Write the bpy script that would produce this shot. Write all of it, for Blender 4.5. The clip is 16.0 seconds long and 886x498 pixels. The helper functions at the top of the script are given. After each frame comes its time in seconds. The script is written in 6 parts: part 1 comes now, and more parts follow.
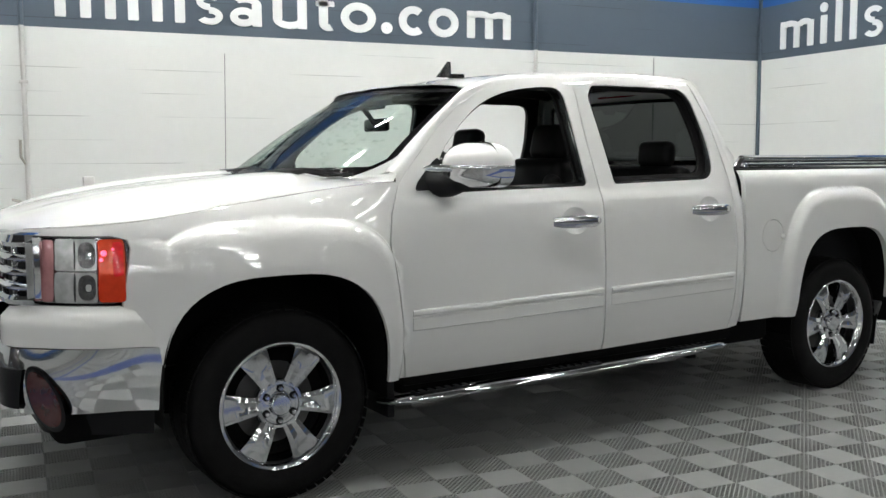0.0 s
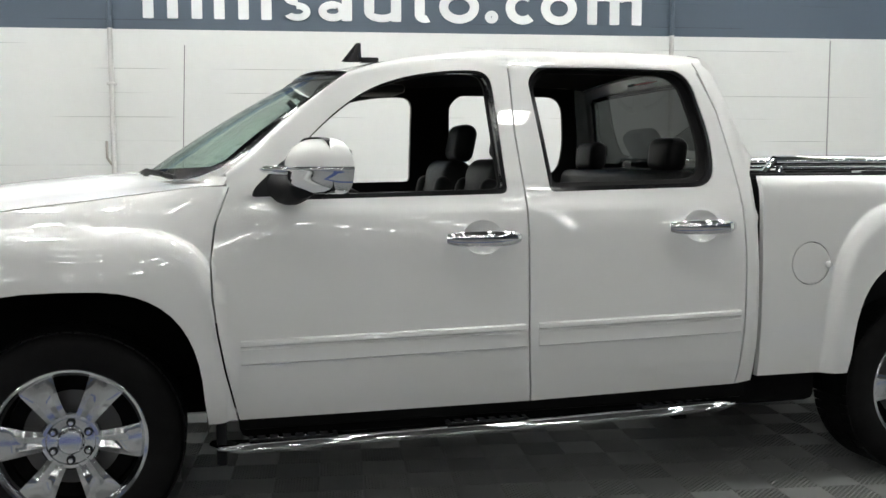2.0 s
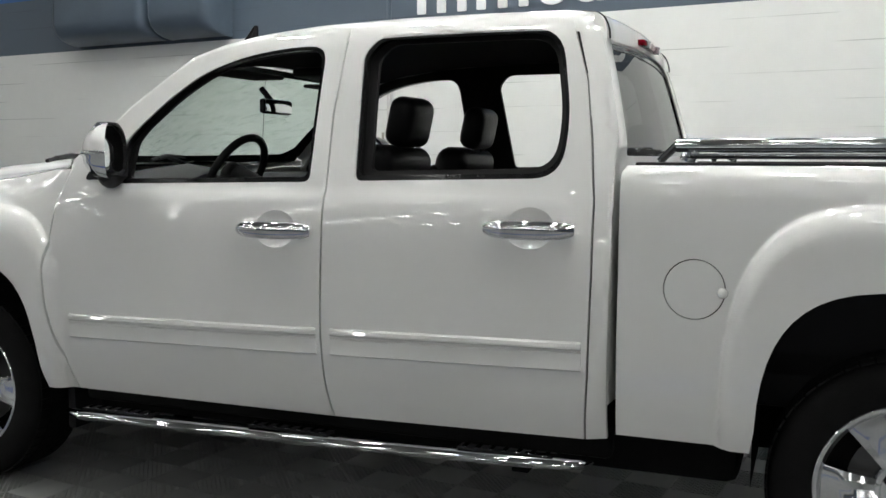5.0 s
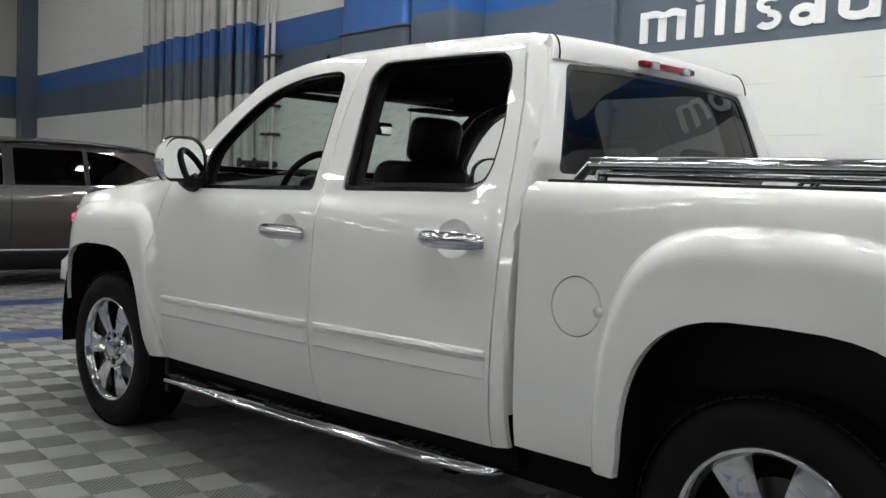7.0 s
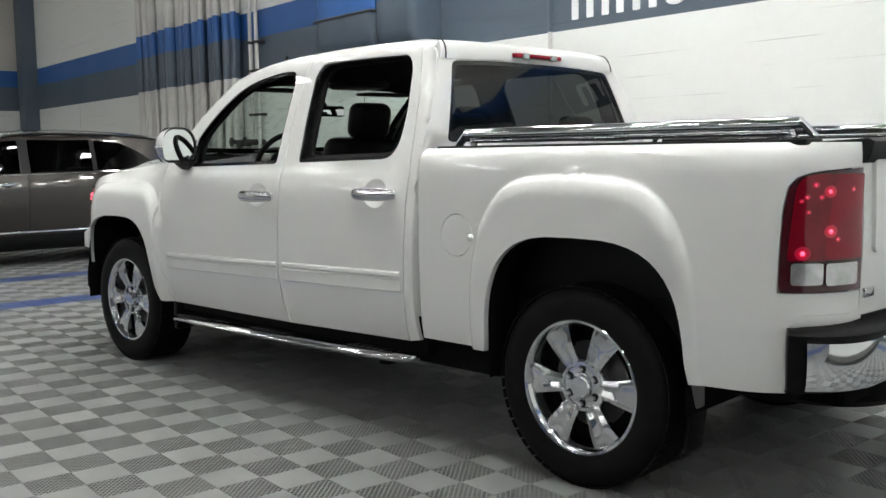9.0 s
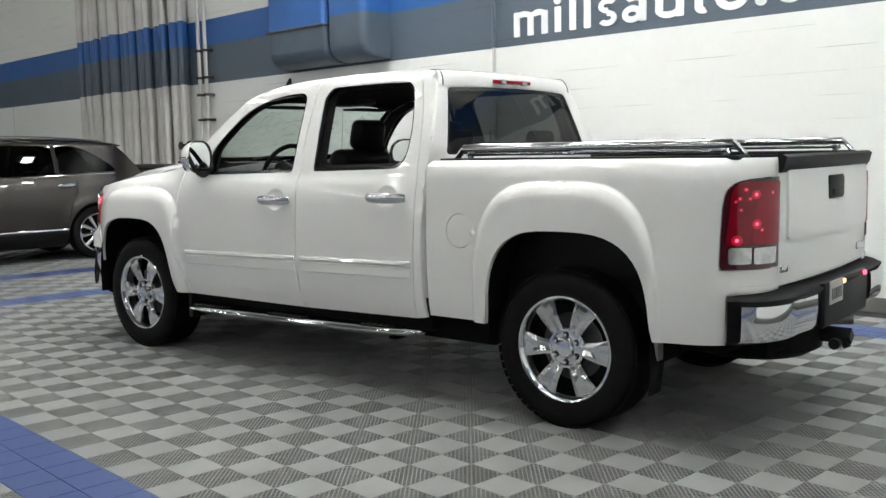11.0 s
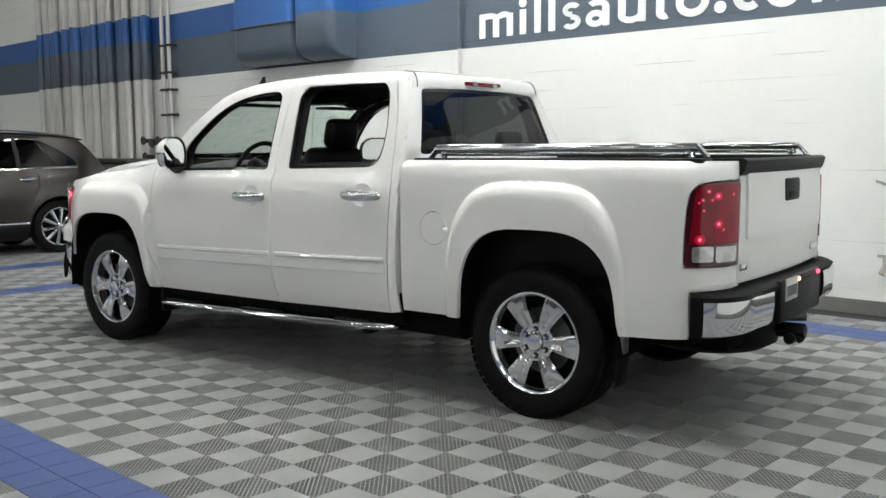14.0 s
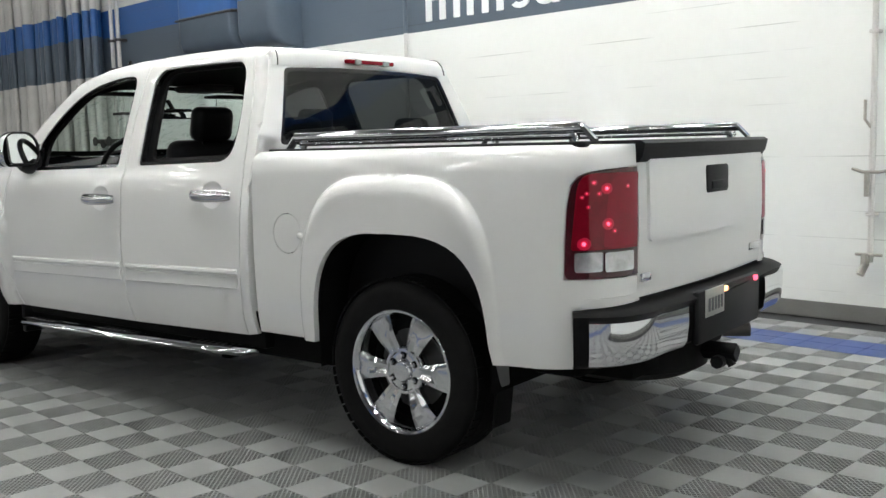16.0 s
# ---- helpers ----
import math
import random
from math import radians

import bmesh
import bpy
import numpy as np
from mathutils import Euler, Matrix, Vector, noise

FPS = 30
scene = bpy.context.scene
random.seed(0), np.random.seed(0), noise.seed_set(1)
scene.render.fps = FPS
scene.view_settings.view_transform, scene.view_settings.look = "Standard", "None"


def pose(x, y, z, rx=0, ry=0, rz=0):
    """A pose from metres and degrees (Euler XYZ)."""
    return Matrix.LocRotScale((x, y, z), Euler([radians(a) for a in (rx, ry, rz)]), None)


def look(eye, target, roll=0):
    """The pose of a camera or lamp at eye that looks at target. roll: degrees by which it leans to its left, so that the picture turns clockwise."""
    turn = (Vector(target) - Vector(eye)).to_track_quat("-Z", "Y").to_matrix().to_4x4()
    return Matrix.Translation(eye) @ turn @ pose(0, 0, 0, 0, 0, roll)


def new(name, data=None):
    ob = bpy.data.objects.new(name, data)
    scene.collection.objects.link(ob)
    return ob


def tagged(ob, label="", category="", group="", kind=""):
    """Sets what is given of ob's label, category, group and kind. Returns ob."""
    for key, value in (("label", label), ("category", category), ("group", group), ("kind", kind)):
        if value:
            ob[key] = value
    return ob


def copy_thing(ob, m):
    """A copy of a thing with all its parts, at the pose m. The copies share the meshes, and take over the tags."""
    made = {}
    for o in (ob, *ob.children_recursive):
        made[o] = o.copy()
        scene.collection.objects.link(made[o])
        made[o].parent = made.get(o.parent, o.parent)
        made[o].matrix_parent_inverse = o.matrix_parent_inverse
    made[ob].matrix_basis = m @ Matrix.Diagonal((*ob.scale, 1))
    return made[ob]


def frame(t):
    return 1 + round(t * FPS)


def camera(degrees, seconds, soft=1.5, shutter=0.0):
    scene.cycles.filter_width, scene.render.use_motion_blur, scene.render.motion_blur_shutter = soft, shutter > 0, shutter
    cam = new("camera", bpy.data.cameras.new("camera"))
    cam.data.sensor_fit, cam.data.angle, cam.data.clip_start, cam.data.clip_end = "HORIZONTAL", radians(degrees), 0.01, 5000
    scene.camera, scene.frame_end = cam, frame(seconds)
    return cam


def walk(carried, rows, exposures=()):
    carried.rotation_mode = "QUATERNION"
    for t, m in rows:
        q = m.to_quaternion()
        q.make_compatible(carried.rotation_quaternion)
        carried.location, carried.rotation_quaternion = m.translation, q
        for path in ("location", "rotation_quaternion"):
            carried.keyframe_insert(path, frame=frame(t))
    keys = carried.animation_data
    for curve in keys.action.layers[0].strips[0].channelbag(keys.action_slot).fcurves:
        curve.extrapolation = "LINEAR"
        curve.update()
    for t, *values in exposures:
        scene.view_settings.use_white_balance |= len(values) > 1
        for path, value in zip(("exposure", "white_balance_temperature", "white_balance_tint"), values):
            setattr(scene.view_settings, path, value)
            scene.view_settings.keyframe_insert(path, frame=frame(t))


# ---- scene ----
cam = camera(49.8, 16.0)
PATH = [
    (0, (-2.687, -5.05, 1.442), (-1.869, -3.235, 1.255), -0.3),
    (0.5, (-2.157, -4.982, 1.409), (-1.465, -3.118, 1.197), -1.2),
    (1, (-1.678, -4.885, 1.395), (-1.12, -2.975, 1.186), 0.7),
    (1.5, (-1.205, -4.786, 1.406), (-0.785, -2.841, 1.209), -0.4),
    (2, (-0.719, -4.707, 1.422), (-0.493, -2.727, 1.245), -0.1),
    (2.5, (-0.268, -4.605, 1.417), (-0.253, -2.611, 1.264), 0.9),
    (3, (0.207, -4.491, 1.394), (0.043, -2.504, 1.24), 0.6),
    (3.5, (0.629, -4.37, 1.394), (0.322, -2.402, 1.217), -0.9),
    (4, (1.066, -4.177, 1.405), (0.56, -2.253, 1.2), -2.0),
    (4.2, (1.3, -4.084, 1.388), (0.692, -2.189, 1.186), -1.5),
    (6.3, (2.865, -3.179, 1.398), (1.478, -1.748, 1.222), -2.4),
    (6.5, (2.984, -3.103, 1.399), (1.543, -1.726, 1.233), -2.7),
    (7, (3.341, -2.93, 1.347), (1.781, -1.686, 1.213), 2.2),
    (7.5, (3.693, -3.044, 1.324), (2.109, -1.833, 1.174), 0.3),
    (8, (4.015, -3.111, 1.324), (2.463, -1.857, 1.179), 0.3),
    (8.5, (4.316, -3.266, 1.363), (2.767, -2.011, 1.19), -1.3),
    (9, (4.555, -3.426, 1.356), (2.995, -2.192, 1.153), -0.9),
    (9.2, (4.62, -3.502, 1.379), (3.071, -2.256, 1.155), -0.3),
    (11.3, (5.011, -4.529, 1.441), (3.611, -3.115, 1.242), -0.9),
    (11.5, (5.019, -4.573, 1.443), (3.655, -3.124, 1.245), -0.5),
    (12, (5.049, -4.577, 1.434), (3.7, -3.115, 1.224), -2.4),
    (12.5, (5.056, -4.649, 1.438), (3.659, -3.234, 1.222), -1.9),
    (13, (5.066, -4.675, 1.452), (3.657, -3.272, 1.235), -0.4),
    (13.5, (5.07, -4.654, 1.443), (3.676, -3.236, 1.231), -0.4),
    (14, (5.042, -4.598, 1.451), (3.667, -3.162, 1.235), -0.4),
    (14.5, (5.038, -4.367, 1.423), (3.691, -2.907, 1.191), -1.7),
    (15, (5.037, -4.069, 1.389), (3.668, -2.629, 1.16), -0.7),
    (15.5, (5.006, -3.755, 1.373), (3.611, -2.337, 1.16), -0.5),
    (16, (4.948, -3.41, 1.385), (3.544, -2.002, 1.166), -1.5),
]
walk(cam, [(t, look(eye, target, roll)) for t, eye, target, roll in PATH], exposures=[(0.0, -0.15), (2.5, -0.2), (3.5, -0.27), (7.0, -0.25), (9.0, 0.0), (11.5, 0.1), (16.0, 0.1)])

# ---- light ----
world = bpy.data.worlds.new("hall_world")
scene.world = world
world.use_nodes = True
world.node_tree.nodes["Background"].inputs[0].default_value = (0.9, 0.95, 1.0, 1)
world.node_tree.nodes["Background"].inputs[1].default_value = 0.006
LAMP_POWER = 200.0           # strength of the ceiling tubes

from mathutils.geometry import delaunay_2d_cdt

# ---- small mesh helpers ----
def finish(ob, bm, smooth=True, angle=35.0):
    bmesh.ops.recalc_face_normals(bm, faces=bm.faces)
    lim = radians(angle)
    for e in bm.edges:
        if len(e.link_faces) == 2 and e.calc_face_angle(0.0) > lim:
            e.smooth = False
    for f in bm.faces:
        f.smooth = smooth
    bm.to_mesh(ob.data)
    bm.free()
    true_normals(ob.data)
    return ob


def true_normals(me):
    """Uses the exact surface directions that sheet() left on the points of a curved panel."""
    at = me.attributes.get("surface_dir")
    if at is None:
        return
    dirs = np.zeros(len(me.vertices) * 3)
    at.data.foreach_get("vector", dirs)
    dirs = dirs.reshape(-1, 3)
    has = (np.abs(dirs).sum(1) > 0.5)
    out = [None] * len(me.loops)
    for p in me.polygons:
        whole = all(has[i] for i in p.vertices)
        for li, vi in zip(p.loop_indices, p.vertices):
            d = Vector(dirs[vi]) if whole else p.normal
            out[li] = d if d.dot(p.normal) >= 0 else -d
    me.attributes.remove(at)
    me.normals_split_custom_set(out)


def part(name, bm, material, parent=None, label="", smooth=True, angle=35.0):
    ob = new(name, bpy.data.meshes.new(name))
    ob.data.materials.append(material)
    finish(ob, bm, smooth, angle)
    if parent is not None:
        ob.parent = parent
    if label:
        tagged(ob, label)
    return ob


def empty(name, m=None):
    ob = new(name)
    ob.empty_display_size = 0.1
    if m is not None:
        ob.matrix_basis = m
    return ob


def box(bm, x0, x1, y0, y1, z0, z1, bevel=0.0, seg=2, m=None):
    r = bmesh.ops.create_cube(bm, size=1.0)
    vs = r["verts"]
    for v in vs:
        v.co = Vector((x0 + (v.co.x + .5) * (x1 - x0), y0 + (v.co.y + .5) * (y1 - y0), z0 + (v.co.z + .5) * (z1 - z0)))
    if bevel:
        es = list({e for v in vs for e in v.link_edges})
        out = bmesh.ops.bevel(bm, geom=es, offset=bevel, segments=seg, profile=0.5, affect="EDGES")
        vs = list({v for f in out["faces"] for v in f.verts} | {v for v in vs if v.is_valid})
    if m is not None:
        bmesh.ops.transform(bm, matrix=m, verts=vs)
    return vs


def boxed(*a, **k):
    bm = bmesh.new()
    box(bm, *a, **k)
    return bm


def grid_mesh(bm, rows, close=False):
    """Faces between rows of equally many points."""
    vv = [[bm.verts.new(p) for p in r] for r in rows]
    n = len(rows[0])
    for a, b in zip(vv, vv[1:]):
        for j in range(n if close else n - 1):
            k = (j + 1) % n
            try:
                bm.faces.new((a[j], a[k], b[k], b[j]))
            except ValueError:
                pass
    return vv


def tube(bm, pts, r, seg=12, caps=True, sx=1.0, sz=1.0):
    """A round bar along a line of points; sx, sz flatten its section."""
    pts = [Vector(p) for p in pts]
    rows = []
    for i, p in enumerate(pts):
        d = (pts[min(i + 1, len(pts) - 1)] - pts[max(i - 1, 0)]).normalized()
        up = Vector((0, 0, 1)) if abs(d.z) < 0.9 else Vector((0, 1, 0))
        a = d.cross(up).normalized()
        b = a.cross(d).normalized()
        rr = r[i] if isinstance(r, (list, tuple)) else r
        rows.append([p + a * (rr * sx * math.cos(t)) + b * (rr * sz * math.sin(t)) for t in [2 * math.pi * k / seg for k in range(seg)]])
    vv = grid_mesh(bm, rows, True)
    if caps:
        bm.faces.new(vv[0])
        bm.faces.new(vv[-1])
    return [v for row in vv for v in row]


def lathe(bm, prof, seg=48, centre=(0, 0, 0)):
    """Turns (radius, y) pairs about the y axis."""
    c = Vector(centre)
    rows = [[c + Vector((r * math.cos(t), y, r * math.sin(t))) for r, y in prof] for t in [2 * math.pi * k / seg for k in range(seg)]]
    vv = grid_mesh(bm, rows + [rows[0]])
    bmesh.ops.remove_doubles(bm, verts=[v for r in vv for v in r], dist=1e-5)


def dense(pts, step=0.04, closed=True):
    out = []
    n = len(pts)
    for i in range(n if closed else n - 1):
        a, b = Vector(pts[i]), Vector(pts[(i + 1) % n])
        k = max(1, int((b - a).length / step))
        out += [a.lerp(b, j / k) for j in range(k)]
    if not closed:
        out.append(Vector(pts[-1]))
    return out


def fillet(pts, radii, seg=6):
    """A closed outline with rounded corners."""
    out = []
    n = len(pts)
    for i in range(n):
        p, q, s = Vector(pts[i - 1]), Vector(pts[i]), Vector(pts[(i + 1) % n])
        r = radii[i] if isinstance(radii, (list, tuple)) else radii
        a, b = (p - q), (s - q)
        d = min(r, a.length * 0.49, b.length * 0.49)
        if d < 1e-4:
            out.append(q)
            continue
        u, w = q + a.normalized() * d, q + b.normalized() * d
        for k in range(seg + 1):
            t = k / seg
            out.append(u * (1 - t) ** 2 + q * (2 * t * (1 - t)) + w * t * t)
    return out


def inside(p, poly):
    x, y = p[0], p[1]
    c = False
    j = len(poly) - 1
    for i in range(len(poly)):
        xi, yi = poly[i][0], poly[i][1]
        xj, yj = poly[j][0], poly[j][1]
        if (yi > y) != (yj > y) and x < (xj - xi) * (y - yi) / (yj - yi) + xi:
            c = not c
        j = i
    return c


def sheet(bm, outer, holes, place, step=0.05, depth=0.02, inward=None, creases=()):
    """A curved panel: an outline with holes in (u, v), bent into space by place(u, v), with a folded rim of the given depth."""
    outer = dense(outer, step)
    holes = [dense(h, step) for h in holes]
    pts, edges = [], []
    for loop in [outer] + holes:
        n0 = len(pts)
        pts += [Vector((p[0], p[1])) for p in loop]
        edges += [(n0 + i, n0 + (i + 1) % len(loop)) for i in range(len(loop))]
    for p in creases:
        if inside(p, outer) and ((np.array([(q.x, q.y) for q in pts[:n0 + len(loop)]]) - p) ** 2).sum(1).min() > 0.008 ** 2:
            pts.append(Vector(p))
    rim = np.array([(p.x, p.y) for p in pts])
    us, vs = rim[:, 0], rim[:, 1]
    for u in np.arange(us.min() + step / 2, us.max(), step):
        for v in np.arange(vs.min() + step / 2, vs.max(), step):
            if inside((u, v), outer) and not any(inside((u, v), h) for h in holes) and ((rim - (u, v)) ** 2).sum(1).min() > (0.55 * step) ** 2:
                pts.append(Vector((u, v)))
    co, _, tris, _, _, _ = delaunay_2d_cdt(pts, edges, [], 0, 1e-6)
    good = []
    for t in tris:
        c = sum((co[i] for i in t), Vector((0, 0))) / len(t)
        if inside(c, outer) and not any(inside(c, h) for h in holes):
            good.append(t)
    verts = {}
    lay = bm.verts.layers.float_vector.get("surface_dir") or bm.verts.layers.float_vector.new("surface_dir")
    e = 0.006
    for t in good:
        for i in t:
            if i not in verts:
                u, v = co[i].x, co[i].y
                verts[i] = bm.verts.new(place(u, v))
                n = (place(u + e, v) - place(u - e, v)).cross(place(u, v + e) - place(u, v - e))
                verts[i][lay] = n.normalized()
    faces = []
    for t in good:
        try:
            faces.append(bm.faces.new([verts[i] for i in t]))
        except ValueError:
            pass
    if depth:
        inward = inward or (lambda p: Vector((0, -depth if p.y > 0 else depth, 0)))
        border = [e for f in faces for e in f.edges if len(e.link_faces) == 1]
        back = {}
        for e in set(border):
            for v in e.verts:
                if v not in back:
                    back[v] = bm.verts.new(v.co + inward(v.co))
        for e in set(border):
            a, b = e.verts
            try:
                bm.faces.new((a, b, back[b], back[a]))
            except ValueError:
                pass
    return faces


def curve(xs, ys):
    """A smooth function through a table."""
    xs, ys = np.array(xs, float), np.array(ys, float)
    fine = np.linspace(xs[0], xs[-1], 400)
    val = np.interp(fine, xs, ys)
    k = 15
    pad = np.concatenate([2 * val[0] - val[k:0:-1], val, 2 * val[-1] - val[-2:-k - 2:-1]])
    w = np.hanning(2 * k + 1)
    val = np.convolve(pad, w / w.sum(), "valid")
    return lambda x: float(np.interp(x, fine, val))


def ramp(a, b, x):
    t = min(1.0, max(0.0, (x - a) / (b - a)))
    return t * t * (3 - 2 * t)


# ---- materials ----
def material(name, base, rough=0.5, metal=0.0, coat=0.0, vary=0.06, scale=6.0, bump=0.0, bump_scale=120.0, transmission=0.0, ior=1.45, wear=0.0, spec=0.5):
    """A principled surface whose tone and gloss wander at two scales, with a fine relief."""
    m = bpy.data.materials.new(name)
    m.use_nodes = True
    nt = m.node_tree
    p = nt.nodes["Principled BSDF"]
    p.inputs["Roughness"].default_value = rough
    p.inputs["Metallic"].default_value = metal
    p.inputs["Coat Weight"].default_value = coat
    p.inputs["Coat Roughness"].default_value = 0.012
    p.inputs["Transmission Weight"].default_value = transmission
    p.inputs["IOR"].default_value = ior
    p.inputs["Specular IOR Level"].default_value = spec
    tc = nt.nodes.new("ShaderNodeTexCoord")
    n1 = nt.nodes.new("ShaderNodeTexNoise")
    n1.inputs["Scale"].default_value = scale
    n1.inputs["Detail"].default_value = 6
    n2 = nt.nodes.new("ShaderNodeTexNoise")
    n2.inputs["Scale"].default_value = scale * 14
    n2.inputs["Detail"].default_value = 3
    add = nt.nodes.new("ShaderNodeMath")
    add.operation = "MULTIPLY_ADD"
    add.inputs[1].default_value = 0.35
    for n in (n1, n2):
        nt.links.new(tc.outputs["Object"], n.inputs["Vector"])
    nt.links.new(n2.outputs["Fac"], add.inputs[0])
    nt.links.new(n1.outputs["Fac"], add.inputs[2])
    rp = nt.nodes.new("ShaderNodeMapRange")
    rp.inputs["From Min"].default_value, rp.inputs["From Max"].default_value = 0.4, 0.95
    rp.inputs["To Min"].default_value, rp.inputs["To Max"].default_value = 1 - vary, 1 + vary
    nt.links.new(add.outputs[0], rp.inputs["Value"])
    mul = nt.nodes.new("ShaderNodeVectorMath")
    mul.operation = "SCALE"
    mul.inputs[0].default_value = base
    nt.links.new(rp.outputs[0], mul.inputs["Scale"])
    nt.links.new(mul.outputs[0], p.inputs["Base Color"])
    if wear:
        r2 = nt.nodes.new("ShaderNodeMapRange")
        r2.inputs["From Min"].default_value, r2.inputs["From Max"].default_value = 0.4, 0.95
        r2.inputs["To Min"].default_value, r2.inputs["To Max"].default_value = max(0.02, rough - wear), min(1, rough + wear)
        nt.links.new(add.outputs[0], r2.inputs["Value"])
        nt.links.new(r2.outputs[0], p.inputs["Roughness"])
    if bump:
        nb = nt.nodes.new("ShaderNodeTexNoise")
        nb.inputs["Scale"].default_value = bump_scale
        nb.inputs["Detail"].default_value = 4
        nt.links.new(tc.outputs["Object"], nb.inputs["Vector"])
        b = nt.nodes.new("ShaderNodeBump")
        b.inputs["Strength"].default_value = bump
        b.inputs["Distance"].default_value = 0.004
        nt.links.new(nb.outputs["Fac"], b.inputs["Height"])
        nt.links.new(b.outputs[0], p.inputs["Normal"])
        if coat and bump > 0.25:
            nt.links.new(b.outputs[0], p.inputs["Coat Normal"])
    return m


def block_wall(name, base, rough=0.45):
    """Painted concrete blocks: thin courses that show only here and there under the paint."""
    m = material(name, base, rough, vary=0.035, scale=0.9, wear=0.08)
    nt = m.node_tree
    p = nt.nodes["Principled BSDF"]
    tc = next(n for n in nt.nodes if n.type == "TEX_COORD")
    sep = nt.nodes.new("ShaderNodeSeparateXYZ")
    nt.links.new(tc.outputs["Object"], sep.inputs[0])
    sm = nt.nodes.new("ShaderNodeMath")
    sm.operation = "ADD"
    nt.links.new(sep.outputs[0], sm.inputs[0])
    nt.links.new(sep.outputs[1], sm.inputs[1])
    cmb = nt.nodes.new("ShaderNodeCombineXYZ")
    nt.links.new(sm.outputs[0], cmb.inputs[0])
    nt.links.new(sep.outputs[2], cmb.inputs[1])
    br = nt.nodes.new("ShaderNodeTexBrick")
    br.inputs["Scale"].default_value = 1.0
    br.inputs["Mortar Size"].default_value = 0.004
    br.inputs["Mortar Smooth"].default_value = 0.3
    br.inputs["Brick Width"].default_value = 60.0
    br.inputs["Row Height"].default_value = 0.203
    nt.links.new(cmb.outputs[0], br.inputs["Vector"])
    st = nt.nodes.new("ShaderNodeMapping")
    st.inputs["Scale"].default_value = (0.8, 0.8, 4.9)
    nt.links.new(tc.outputs["Object"], st.inputs[0])
    nz = nt.nodes.new("ShaderNodeTexNoise")
    nz.inputs["Scale"].default_value = 1.3
    nz.inputs["Detail"].default_value = 2
    nt.links.new(st.outputs[0], nz.inputs["Vector"])
    mk = nt.nodes.new("ShaderNodeMapRange")
    mk.inputs["From Min"].default_value, mk.inputs["From Max"].default_value = 0.5, 0.62
    nt.links.new(nz.outputs["Fac"], mk.inputs["Value"])
    line = nt.nodes.new("ShaderNodeMath")
    line.operation = "MULTIPLY"
    nt.links.new(br.outputs["Fac"], line.inputs[0])
    nt.links.new(mk.outputs[0], line.inputs[1])
    inv = nt.nodes.new("ShaderNodeMath")
    inv.operation = "MULTIPLY_ADD"
    inv.inputs[1].default_value, inv.inputs[2].default_value = -0.32, 1.0
    nt.links.new(line.outputs[0], inv.inputs[0])
    old = p.inputs["Base Color"].links[0].from_socket
    sc = nt.nodes.new("ShaderNodeVectorMath")
    sc.operation = "SCALE"
    nt.links.new(old, sc.inputs[0])
    nt.links.new(inv.outputs[0], sc.inputs["Scale"])
    nt.links.new(sc.outputs[0], p.inputs["Base Color"])
    low = nt.nodes.new("ShaderNodeMath")
    low.operation = "MULTIPLY_ADD"
    low.inputs[1].default_value, low.inputs[2].default_value = -0.25, 0.0
    nt.links.new(br.outputs["Fac"], low.inputs[0])
    hh = nt.nodes.new("ShaderNodeMath")
    hh.operation = "SUBTRACT"
    nt.links.new(low.outputs[0], hh.inputs[0])
    nt.links.new(line.outputs[0], hh.inputs[1])
    fine = nt.nodes.new("ShaderNodeTexNoise")
    fine.inputs["Scale"].default_value = 90
    nt.links.new(tc.outputs["Object"], fine.inputs["Vector"])
    h2 = nt.nodes.new("ShaderNodeMath")
    h2.operation = "MULTIPLY_ADD"
    h2.inputs[1].default_value = 0.35
    nt.links.new(fine.outputs["Fac"], h2.inputs[0])
    nt.links.new(hh.outputs[0], h2.inputs[2])
    b = nt.nodes.new("ShaderNodeBump")
    b.inputs["Strength"].default_value = 0.35
    b.inputs["Distance"].default_value = 0.004
    nt.links.new(h2.outputs[0], b.inputs["Height"])
    nt.links.new(b.outputs[0], p.inputs["Normal"])
    return m


def glowing(name, colour, strength):
    m = bpy.data.materials.new(name)
    m.use_nodes = True
    p = m.node_tree.nodes["Principled BSDF"]
    p.inputs["Base Color"].default_value = (*colour, 1)
    p.inputs["Emission Color"].default_value = (*colour, 1)
    p.inputs["Emission Strength"].default_value = strength
    return m


